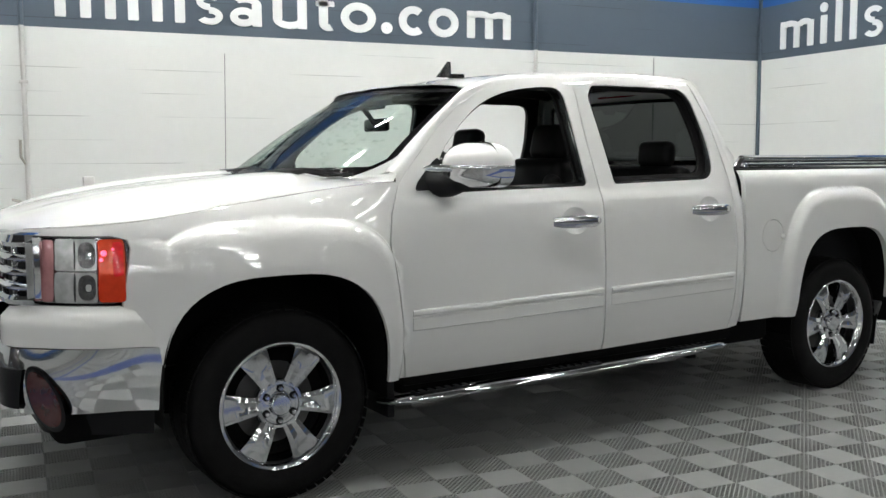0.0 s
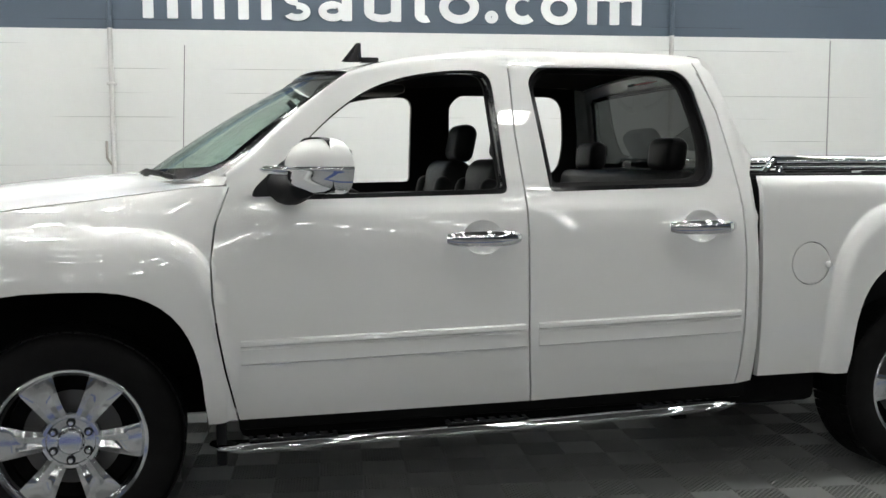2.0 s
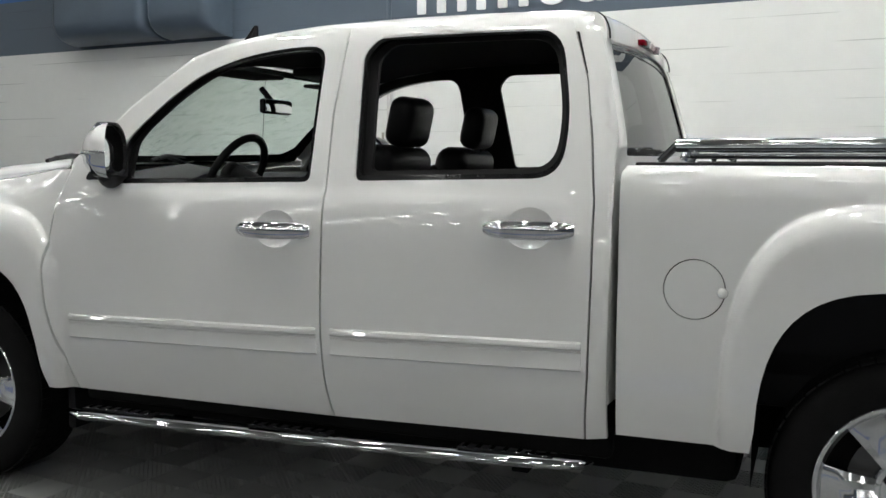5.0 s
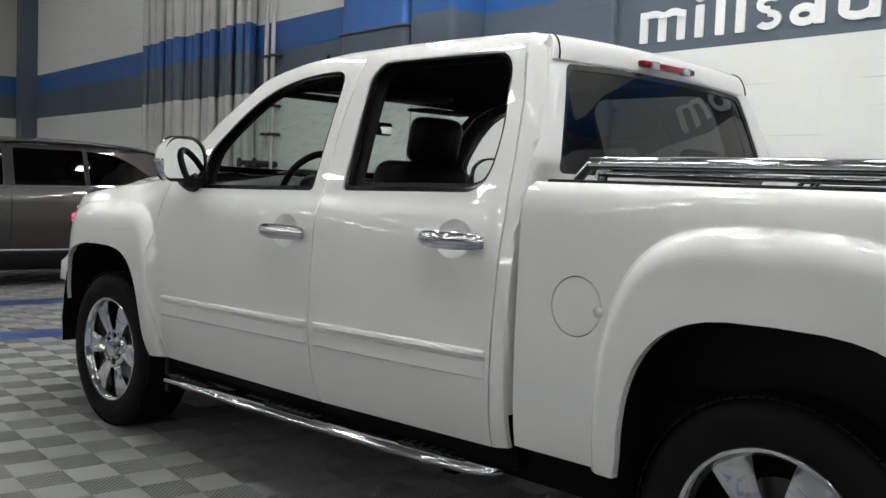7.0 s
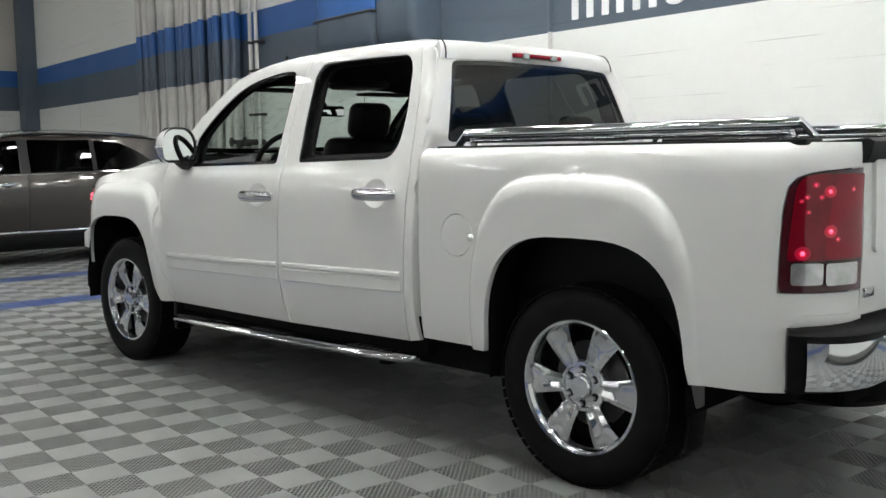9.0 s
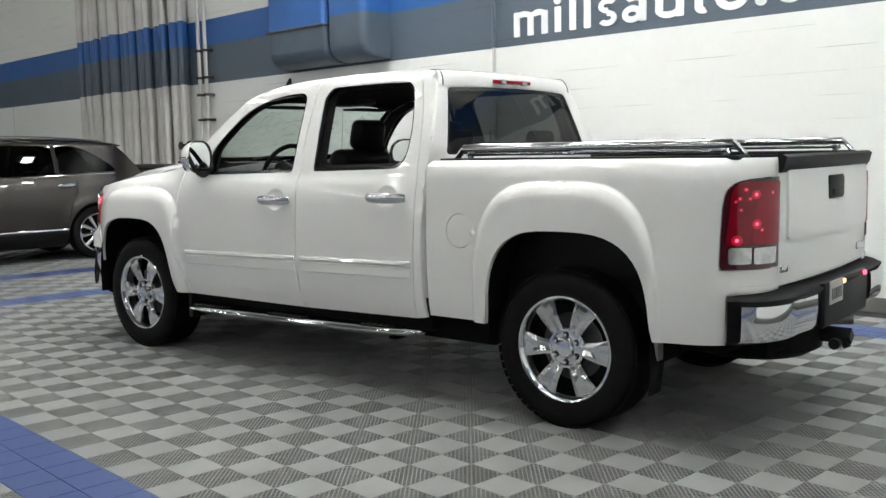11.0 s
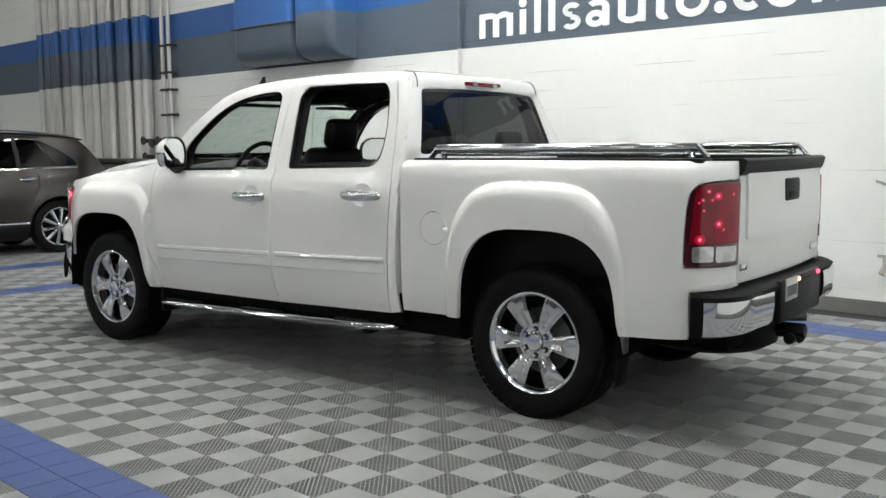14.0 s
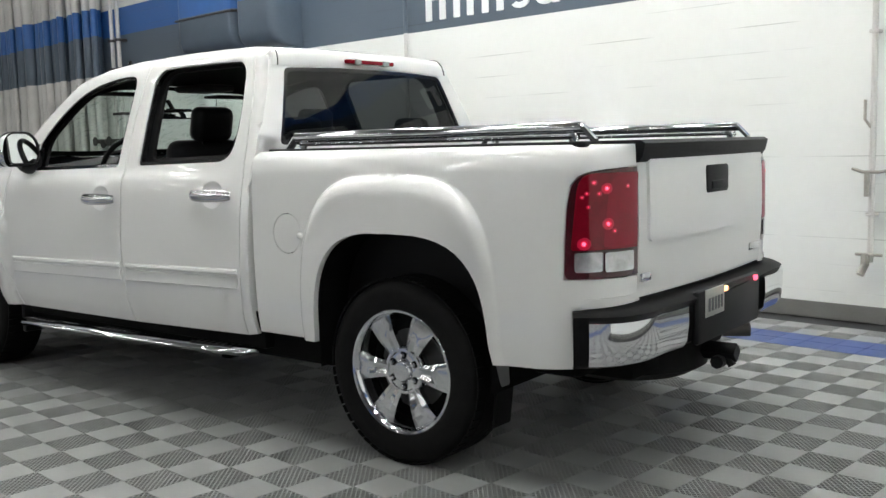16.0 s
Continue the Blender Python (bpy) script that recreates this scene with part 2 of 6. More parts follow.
def pane_glass(name, tint):
    """Thin glass: light passes straight on, with mirror gloss by the angle."""
    m = bpy.data.materials.new(name)
    m.use_nodes = True
    nt = m.node_tree
    nt.nodes.remove(nt.nodes["Principled BSDF"])
    tr = nt.nodes.new("ShaderNodeBsdfTransparent")
    tr.inputs["Color"].default_value = (*tint, 1)
    gl = nt.nodes.new("ShaderNodeBsdfGlossy")
    gl.inputs["Roughness"].default_value = 0.005
    lw = nt.nodes.new("ShaderNodeLayerWeight")
    lw.inputs["Blend"].default_value = 0.5
    pw = nt.nodes.new("ShaderNodeMath")
    pw.operation = "POWER"
    pw.inputs[1].default_value = 5.0
    nt.links.new(lw.outputs["Facing"], pw.inputs[0])
    fr = nt.nodes.new("ShaderNodeMath")
    fr.operation = "MULTIPLY_ADD"
    fr.inputs[1].default_value, fr.inputs[2].default_value = 0.93, 0.035
    nt.links.new(pw.outputs[0], fr.inputs[0])
    mx = nt.nodes.new("ShaderNodeMixShader")
    nt.links.new(fr.outputs[0], mx.inputs[0])
    nt.links.new(tr.outputs[0], mx.inputs[1])
    nt.links.new(gl.outputs[0], mx.inputs[2])
    nt.links.new(mx.outputs[0], nt.nodes["Material Output"].inputs["Surface"])
    return m


WALL_WHITE = block_wall("painted_block_white", (0.74, 0.75, 0.73))
WALL_GREY = block_wall("painted_block_slate", (0.085, 0.112, 0.145), 0.4)
WALL_BLUE = block_wall("painted_block_blue", (0.026, 0.110, 0.34), 0.4)
# for walls out of view: dark to hold back bounced light
WALL_DARK = block_wall("unseen_block_dark", (0.09, 0.095, 0.10))
WALL_BEIGE = block_wall("painted_block_beige", (0.60, 0.57, 0.53))
PIPE_WHITE = material("painted_steel_white", (0.58, 0.57, 0.55), 0.4, vary=0.1, scale=3, bump=0.1)
PIPE_GREY = material("painted_steel_slate", (0.085, 0.112, 0.145), 0.4, vary=0.1, scale=3)
PIPE_BLUE = material("painted_steel_blue", (0.026, 0.110, 0.34), 0.4, vary=0.1, scale=3)
VALVE = material("grey_valve", (0.40, 0.38, 0.34), 0.4, metal=0.2, vary=0.2, scale=20)
IRON = material("dark_iron", (0.05, 0.045, 0.045), 0.5, metal=0.3, vary=0.2, scale=20)
LETTER = material("white_sign_paint", (0.82, 0.83, 0.83), 0.4, vary=0.03, scale=8)
BASEBOARD = material("grey_base_paint", (0.16, 0.16, 0.15), 0.5, vary=0.12, scale=3)
CEILING = material("ceiling_deck", (0.10, 0.10, 0.10), 0.7, vary=0.1, scale=1.2)
TILE = material("grey_floor_plastic", (0.238, 0.242, 0.24), 0.55, vary=0.10, scale=1.3, wear=0.08, bump=0.12, bump_scale=60, spec=0.2)
TILE_BLUE = material("blue_floor_plastic", (0.042, 0.068, 0.19), 0.5, vary=0.12, scale=1.3, wear=0.08, bump=0.12, bump_scale=60, spec=0.25)
SUBFLOOR = material("dark_slab", (0.022, 0.022, 0.024), 0.8, vary=0.2, scale=2)
LAMP_LENS = {k: glowing("lamp_lens_" + k, (0.975, 0.985, 0.95), LAMP_POWER * f) for k, f in (("full", 1.0), ("half", 0.22), ("dimmed", 0.18))}
FIXTURE = material("white_enamel", (0.75, 0.75, 0.75), 0.4, vary=0.03)

PAINT = material("white_car_paint", (0.825, 0.825, 0.81), 0.7, coat=1.0, vary=0.012, scale=2.0, spec=0.05)
PAINT.node_tree.nodes["Principled BSDF"].inputs["Coat IOR"].default_value = 1.68
CHROME = material("chrome", (0.82, 0.83, 0.85), 0.06, metal=1.0, vary=0.03, scale=9, wear=0.03)
RIM = material("polished_rim", (0.74, 0.75, 0.77), 0.10, metal=1.0, vary=0.04, scale=9, wear=0.04)
BLACK = material("black_plastic", (0.008, 0.008, 0.009), 0.5, vary=0.15, scale=8, bump=0.15, bump_scale=300, spec=0.25)
GLOSS_BLACK = material("gloss_black", (0.012, 0.012, 0.013), 0.12, vary=0.1, scale=8)
TRIM = material("cabin_trim", (0.014, 0.0135, 0.014), 0.55, vary=0.2, scale=10, bump=0.2, bump_scale=250, spec=0.2)
LEATHER = material("black_leather", (0.009, 0.009, 0.0095), 0.4, vary=0.2, scale=12, bump=0.3, bump_scale=180, spec=0.18)
HEADLINER = material("grey_headliner", (0.03, 0.029, 0.028), 0.9, vary=0.1, scale=12, spec=0.1)
RUBBER = material("tyre_rubber", (0.006, 0.0058, 0.006), 0.6, vary=0.35, scale=14, bump=0.25, bump_scale=90, spec=0.15)
DULL_STEEL = material("dull_steel", (.19, .19, .195), .45, metal=.6)
UNDER = material("underbody_black", (0.006, 0.006, 0.006), 0.85, vary=0.3, scale=6, spec=0.1)
GLASS = pane_glass("green_glass", (0.74, 0.84, 0.79))
TINT = pane_glass("privacy_glass", (0.058, 0.063, 0.062))
DARK_PANE = pane_glass("dark_car_glass", (0.05, 0.05, 0.053))
MAST = material("mast_steel", (0.16, 0.16, 0.165), 0.4, metal=0.5)
MIRROR = material("mirror_glass", (0.9, 0.92, 0.92), 0.01, metal=1.0, vary=0.0)
RED_LENS = material("red_lens", (0.050, 0.0003, 0.004), 0.3, coat=0.9, vary=0.8, scale=11, bump=0.2, bump_scale=30, spec=0.1)
def lit(m, colour, strength):
    """A lens with its lamp switched on behind it."""
    p = m.node_tree.nodes["Principled BSDF"]
    p.inputs["Emission Color"].default_value = (*colour, 1)
    p.inputs["Emission Strength"].default_value = strength
    return m


RED_PLAIN = material("plain_red_lens", (0.22, 0.0015, 0.010), 0.25, coat=0.6, vary=0.3, scale=11, spec=0.1)
RED_LENS = lit(RED_LENS, (1.0, 0.002, 0.05), 0.065)
BULB_RED = glowing("red_bulb", (1.0, 0.10, 0.18), 2.2)
# halo round the tail bulbs, set into the lens as glowing rings (dimmer one below)
BULB_GLOW = lit(material("lit_red_glow", (0.12, 0.0005, 0.008), 0.3, coat=0.25, vary=0.4, scale=40), (1.0, 0.006, 0.08), 0.48)
BULB_WARM = glowing("warm_bulb", (1.0, 0.55, 0.30), 2.0)
RED_CHAMBER = lit(material("lit_red_chamber", (0.07, 0.0004, 0.006), 0.3, coat=0.8, vary=0.6, scale=9, bump=0.15, bump_scale=30, spec=0.1), (1.0, 0.004, 0.06), 0.085)
GLOW_DIM = lit(material("dim_red_glow", (0.11, 0.0005, 0.008), 0.3, coat=0.6, vary=0.4, scale=40), (1.0, 0.005, 0.07), 0.27)
RED_DARK = material("dark_red_lens", (0.055, 0.0008, 0.006), 0.2, coat=0.8, vary=0.2, scale=20)
CLEAR_LENS = material("clear_lens", (0.60, 0.61, 0.62), 0.15, metal=0.6, coat=1.0, vary=0.3, scale=24, bump=0.3, bump_scale=34)
AMBER = material("amber_lens", (0.55, 0.060, 0.014), 0.15, metal=0.4, coat=1.0, vary=0.3, scale=24, bump=0.2, bump_scale=60)
AMBER = lit(AMBER, (1.0, 0.03, 0.02), 0.12)
PINK = material("pink_lens", (0.50, 0.24, 0.25), 0.15, metal=0.4, coat=1.0, vary=0.2, scale=24)
BOWL = material("dark_reflector", (0.16, 0.16, 0.165), 0.18, metal=0.9, vary=0.5, scale=30)
MARKER = lit(material("red_marker", (0.45, 0.010, 0.012), 0.2, coat=0.8, vary=0.5, scale=30), (1.0, 0.02, 0.03), 0.20)
FOG = material("fog_lens", (0.06, 0.018, 0.018), 0.2, coat=1.0, vary=0.3, scale=24)
PLATE = material("plate_face", (0.36, 0.36, 0.34), 0.4, vary=0.05, scale=30)
PLATE_INK = material("plate_ink", (0.10, 0.10, 0.11), 0.5)
SUV_PAINT = material("brown_grey_paint", (0.028, 0.023, 0.020), 0.3, metal=0.35, coat=1.0, vary=0.03, scale=3)


# ---- the hall ----
WY = 3.70                    # long wall
X_WEST, X_EAST, Y_SOUTH, HALL_EAST = -21.6, 5.30, -30.0, 13.0
HIGH = 6.4
G0, G1, B1 = 2.56, 3.16, 3.57   # grey band, blue band

def wall(name, x0, x1, y0, y1, upper, lower):
    """One wall: white below, a slate and a blue band, white or beige above; the bands are paint flush on the same blocks."""
    w = tagged(empty(name), "tall painted concrete block wall with slate and blue bands", "wall", kind="structure")
    for nm, z0, z1, mat in (("lower_blocks", 0, G0, lower), ("slate_band", G0, G1, WALL_GREY), ("blue_band", G1, B1, WALL_BLUE), ("upper_blocks", B1, HIGH, upper)):
        part(nm, boxed(x0, x1, y0, y1, z0, z1), mat, w, smooth=False)
    return w


WALL_N = wall("wall_north", X_WEST, X_EAST + 0.3, WY, WY + 0.3, WALL_WHITE, WALL_WHITE)
WALL_E = wall("wall_east", X_EAST, X_EAST + 0.3, -1.6, WY - 0.001, WALL_WHITE, WALL_WHITE)
wall("wall_west", X_WEST - 0.3, X_WEST, Y_SOUTH, WY + 0.3, WALL_BEIGE, WALL_WHITE)
# unseen closing walls, kept dark so that little light bounces onto the truck
wall("wall_south", X_WEST, HALL_EAST, Y_SOUTH - 0.3, Y_SOUTH, WALL_DARK, WALL_DARK)
wall("wall_far_east", HALL_EAST, HALL_EAST + 0.3, Y_SOUTH, WY + 0.3, WALL_DARK, WALL_DARK)
wall("wall_north_east", X_EAST + 0.3, HALL_EAST, WY, WY + 0.3, WALL_WHITE, WALL_WHITE)
# the ceiling is out of view too, its tone lowered to cut bounced light
tagged(part("ceiling", boxed(X_WEST - .3, HALL_EAST + .3, Y_SOUTH - .3, WY + .3, HIGH, HIGH + 0.2), CEILING, smooth=False), "high grey steel deck ceiling of the hall", "ceiling", kind="structure")
tagged(part("floor", boxed(X_WEST - .3, HALL_EAST + .3, Y_SOUTH - .3, WY + .3, -0.2, -0.0185), SUBFLOOR, smooth=False), "dark slab under the open floor tiles", "floor", kind="structure")
for nm, a in (("baseboard", (X_WEST, X_EAST, WY - 0.012, WY, -0.012, 0.115)), ("baseboard", (X_EAST - 0.012, X_EAST, -1.6, WY - 0.013, -0.012, 0.115))):
    tagged(part(nm, boxed(*a, bevel=0.003), BASEBOARD, smooth=False), "low dark grey painted wall base", "baseboard", kind="structure")

# control joints of the block wall, as thin dark grooves with a sealant bead
for x in (3.81, -17.6):
    part("joint", boxed(x - 0.006, x + 0.006, WY - 0.004, WY, 0.115, G0 - 0.02), material("joint_sealant", (0.33, 0.34, 0.33), 0.7), WALL_N, smooth=False)

# corner post
tagged(part("corner_trim", boxed(X_EAST - 0.03, X_EAST - 0.001, WY - 0.045, WY - 0.013, 0.115, HIGH), PIPE_GREY, smooth=False), "dark steel angle in the corner of the hall", "trim", kind="structure")

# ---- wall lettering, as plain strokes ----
SPANS = [("m", -2.297, -1.808), ("i", -1.716, -1.616), ("l", -1.514, -1.414), ("l", -1.323, -1.221), ("s", -1.128, -0.899), ("a", -0.833, -0.545), ("u", -0.441, -0.121),
         ("t", -0.034, 0.148), ("o", 0.209, 0.561), (".", 0.613, 0.73), ("c", 0.782, 1.074), ("o", 1.111, 1.436), ("m", 1.53, 2.024)]

def bar(bm, x0, x1, z0, z1, r=0.012, t=0.008):
    o = fillet([(x0, z0), (x1, z0), (x1, z1), (x0, z1)], r, 3)
    f = [bm.verts.new((p[0], 0, p[1])) for p in o]
    b = [bm.verts.new((p[0], -t, p[1])) for p in o]
    bm.faces.new(f[::-1]), bm.faces.new(b)
    for i in range(len(o)):
        j = (i + 1) % len(o)
        bm.faces.new((f[i], f[j], b[j], b[i]))


def arc(bm, cx, cz, rx, rz, w, a0, a1, t=0.0, seg=22):
    """A band that follows part of an oval."""
    t = t or 0.010 + 0.0012 * (len(bm.faces) % 7)
    pts = [radians(a0 + (a1 - a0) * k / seg) for k in range(seg + 1)]
    rows = []
    for a in pts:
        c, s = math.cos(a), math.sin(a)
        o, i = (cx + rx * c, cz + rz * s), (cx + (rx - w) * c, cz + (rz - w * 0.9) * s)
        rows.append([(o[0], 0, o[1]), (o[0], -t, o[1]), (i[0], -t, i[1]), (i[0], 0, i[1])])
    vv = grid_mesh(bm, rows, True)
    if abs(a1 - a0) < 359:
        bm.faces.new(vv[0]), bm.faces.new(vv[-1][::-1])


def stroke_sign(m, h, tall):
    sign = tagged(empty("wall_sign", m), "row of large white painted strokes on the slate band", "sign")
    W = 0.088
    for kind, a, b in SPANS:
        bm = bmesh.new()
        c, w = (a + b) / 2, b - a
        if kind == "m":
            bar(bm, a, a + W, 0, h)
            bar(bm, c - W / 2, c + W / 2, 0, h * 0.93)
            bar(bm, b - W, b, 0, h * 0.93)
            arc(bm, (a + c) / 2 + W * .25, h * 0.72, (c - a) / 2 + W * .25, h * 0.29, W * .8, 0, 165)
            arc(bm, (c + b) / 2, h * 0.72, (b - c) / 2, h * 0.29, W * .8, 0, 165)
        elif kind == "i":
            bar(bm, c - W / 2, c + W / 2, 0, h)
            arc(bm, c, h * 1.27, W * .58, W * .58, W * .57, 0, 360)
        elif kind == "l":
            bar(bm, c - W / 2, c + W / 2, 0, tall)
        elif kind == "s":
            arc(bm, c, h * 0.74, w * .5, h * .28, W * .70, 30, 275)
            arc(bm, c, h * 0.27, w * .5, h * .29, W * .70, -150, 95)
        elif kind == "a":
            arc(bm, c - w * .08, h * 0.30, w * .42, h * .32, W * .8, 0, 360)
            bar(bm, b - W, b, 0, h * 0.75)
            arc(bm, c, h * 0.68, w * .5, h * .34, W * .8, 0, 140)
        elif kind == "u":
            bar(bm, a, a + W, h * .28, h)
            bar(bm, b - W, b, 0, h)
            arc(bm, c - W * .1, h * .32, w * .5 - W * .1, h * .34, W * .8, 180, 360)
        elif kind == "t":
            bar(bm, a + 0.03, a + 0.03 + W, h * .2, h * 1.28)
            bar(bm, a, b, h * .82, h)
            arc(bm, a + 0.03 + w * .5, h * .25, w * .5, h * .27, W * .8, 180, 300)
        elif kind == "o":
            arc(bm, c, h * .5, w * .5, h * .53, W * .92, 0, 360)
        elif kind == "c":
            arc(bm, c + .02, h * .5, w * .52, h * .53, W * .92, 50, 310)
        else:
            arc(bm, c, W * .6, w * .5, W * .62, W * .61, 0, 360)
        part("stroke", bm, LETTER, sign, smooth=False)
    return sign


stroke_sign(pose(0, WY - 0.001, 2.652), 0.268, 0.41)
stroke_sign(pose(X_EAST - 0.001, 3.36 - 2.297, 2.655, 0, 0, -90), 0.30, 0.45)

# ---- standpipes on the wall ----
def standpipe(x):
    t = tagged(empty("standpipe", pose(x, WY, 0)), "white painted thin pipe with a tap on the wall", "pipe", group="wall standpipes")
    for nm, z0, z1, mat in (("pipe_lower", 0.45, G0, PIPE_WHITE), ("pipe_slate", G0, G1, PIPE_GREY), ("pipe_blue", G1, B1, PIPE_BLUE), ("pipe_upper", B1, HIGH - 0.01, PIPE_WHITE)):
        bm = bmesh.new()
        tube(bm, [(0, -0.055, z0), (0, -0.055, z1)], 0.021, 10)
        part(nm, bm, mat, t)
    for z in (0.8, 2.1, 3.9, 5.2):
        part("clamp", boxed(-0.035, 0.035, -0.078, -0.001, z - 0.012, z + 0.012, bevel=0.004), PIPE_WHITE, t)
    bm = bmesh.new()
    tube(bm, [(-0.13, -0.09, 1.13), (-0.05, -0.09, 1.105), (0.06, -0.09, 1.105), (0.17, -0.09, 1.12)], 0.012, 8)
    tube(bm, [(-0.01, -0.05, 1.10), (-0.02, -0.10, 1.10), (-0.02, -0.10, 0.93)], 0.02, 8)
    tube(bm, [(0.17, -0.09, 1.12), (0.22, -0.06, 1.02), (0.24, -0.03, 0.9)], 0.007, 6)
    part("tap", bm, VALVE, t)
    bm = bmesh.new()
    tube(bm, [(-0.02, -0.10, 0.52), (-0.02, -0.10, 0.44)], 0.03, 10)
    tube(bm, [(-0.09, -0.10, 0.51), (0.10, -0.10, 0.51)], 0.012, 8)
    tube(bm, [(-0.03, -0.06, 0.44), (-0.05, -0.11, 0.36)], 0.028, 10)
    part("bottom_valve", bm, VALVE, t)
    bm = bmesh.new()
    tube(bm, [(-0.045, -0.09, 1.62), (-0.045, -0.09, 1.48), (-0.01, -0.06, 1.42)], 0.012, 8)
    part("side_valve", bm, VALVE, t)
    return t


S0 = standpipe(-2.56)
copy_thing(S0, pose(2.29, WY, 0))
tagged(part("junction_box", boxed(-2.13, -2.04, WY - 0.06, WY - 0.001, 1.20, 1.31, bevel=0.006), PIPE_WHITE), "small grey metal junction box on the wall", "junction box")

# ---- duct boots on the wall ----
def duct(x0, x1, low, mark, flange):
    """A rectangular drop whose foot bends back to the wall, with rolled corners."""
    d = tagged(empty("wall_duct", pose(0, WY, 0)), "fat sheet-metal air duct painted blue and slate", "duct", group="wall ducts")
    D, R = 0.45, 0.10
    def ring(z, depth):
        r = min(R, depth * .45)
        pts = [(x0, -0.001)]
        pts += [(x0 + r - r * math.cos(a), -depth + r - r * math.sin(a)) for a in [math.pi / 2 * k / 5 for k in range(6)]]
        pts += [(x1 - r + r * math.sin(a), -depth + r - r * math.cos(a)) for a in [math.pi / 2 * k / 5 for k in range(6)]]
        return [(x, y, z) for x, y in pts + [(x1, -0.001)]]
    for nm, za, zb, mat in (("duct_slate", low, mark, PIPE_GREY), ("duct_blue", mark, 3.60, PIPE_BLUE), ("duct_upper", 3.60, 5.2, PIPE_WHITE)):
        bm = bmesh.new()
        levels = [(za, D), (zb, D)] if za > low else [(low + .012, .02), (low, .10), (low + .015, D * .55), (low + .05, D * .78), (low + .11, D * .93), (low + .20, D), (mark, D)]
        vv = grid_mesh(bm, [ring(z, dp) for z, dp in levels])
        if nm == "duct_upper":
            bm.faces.new(vv[-1])
        part(nm, bm, mat, d, angle=30)
    if flange:
        part("seam_flange", boxed(x0 - .012, x1 + .012, -D - .014, -0.001, flange - .012, flange + .012, bevel=0.004), IRON, d)
    return d


duct(-6.55, -5.23, 2.58, 3.10, 3.075)
duct(-5.17, -4.42, 2.58, 3.16, 0)

# ---- bundle of risers in front of the wall ----
RISERS = [(-13.75, .16, .10), (-13.45, .20, .05), (-13.14, .07, .16), (-12.92, .09, .2), (-12.6, .24, .06), (-12.2, .22, .12), (-11.85, .16, .06), (-11.55, .13, .14), (-11.25, .18, .06), (-10.95, .11, .18),
          (-10.68, .14, .08), (-10.4, .12, .16), (-10.12, .17, .08), (-9.85, .10, .14)]
RISERS = [(x + .42, w, off) for x, w, off in RISERS]
RISERS += [((a[0] + b[0]) / 2, min(.2, abs(b[0] - a[0]) * .62), .012) for a, b in zip(RISERS, RISERS[1:])]
for x, w, off in RISERS:
    t = tagged(empty("riser_pipe", pose(x, WY - off - w / 2 - 0.002, 0)), "tall vertical white pipe painted over with the wall bands", "pipe", group="riser bundle")
    for nm, z0, z1, mat in (("pipe_lower", -0.012, G0, PIPE_WHITE), ("pipe_slate", G0, G1 + .02, PIPE_GREY), ("pipe_blue", G1 + .02, B1 + .02, PIPE_BLUE), ("pipe_upper", B1 + .02, HIGH - .01, PIPE_WHITE)):
        bm = bmesh.new()
        tube(bm, [(0, 0, z0), (0, 0, z1)], w / 2, 16)
        part(nm, bm, mat, t)
    if off > 0.13:
        for z in (1.1, 2.1):
            bm = bmesh.new()
            tube(bm, [(0, 0, z), (0, 0, z + .08)], w / 2 + .014, 16)
            part("coupling", bm, PIPE_WHITE, t)

# slender conduits with clamps and a red-tagged valve
def conduit(x, off):
    t = tagged(empty("conduit", pose(x, WY - off, 0)), "slender pale conduit with dark clamps beside the risers", "pipe", group="conduits")
    bm = bmesh.new()
    tube(bm, [(0, 0, 1.2), (0, 0, HIGH - .01)], 0.03, 12)
    part("pipe", bm, PIPE_WHITE, t)
    for z in (1.95, 2.35, 2.62, 3.05):
        part("clamp", boxed(-0.05, 0.05, -0.045, off - 0.001, z, z + 0.04, bevel=0.006), IRON, t)
    return t


conduit(-9.02, 0.12), conduit(-8.82, 0.12)
v = tagged(empty("valve_cluster", pose(-9.22, WY, 0)), "dark iron valves on short pipes low on the wall", "valve")
bm = bmesh.new()
tube(bm, [(0, -0.12, -0.012), (0, -0.12, 1.55)], 0.06, 12)
part("riser", bm, PIPE_WHITE, v)
for dx, z in ((-0.14, 1.56), (0.12, 1.52), (0.32, 1.56), (-0.1, 1.30)):
    bm = bmesh.new()
    tube(bm, [(dx, -0.10, z), (dx, -0.32, z)], 0.035, 10)
    tube(bm, [(dx, -0.32, z), (dx, -0.34, z)], 0.07, 12)
    part("valve", bm, IRON, v)
part("header_pipe", boxed(-0.2, 0.42, -0.16, -0.001, 1.50, 1.59, bevel=0.03), IRON, v)

# pilaster at the far end
tagged(part("pilaster", boxed(-21.2, -20.7, WY - 0.35, WY - 0.001, -0.012, HIGH), WALL_GREY, smooth=False), "dark square column at the far end of the hall", "column", kind="structure")

# ---- low dark cabinet by the risers ----
c = tagged(empty("low_cabinet", pose(-9.9, 3.18, -0.002)), "long low dark grey cabinet along the wall", "cabinet")
part("carcass", boxed(-1.3, 1.0, -0.35, 0.35, -0.01, 1.22, bevel=0.01), BLACK, c)
part("top", boxed(-1.33, 1.03, -0.38, 0.37, 1.22, 1.27, bevel=0.008), material("dark_grey_top", (0.05, 0.048, 0.047), 0.5, vary=0.1), c)
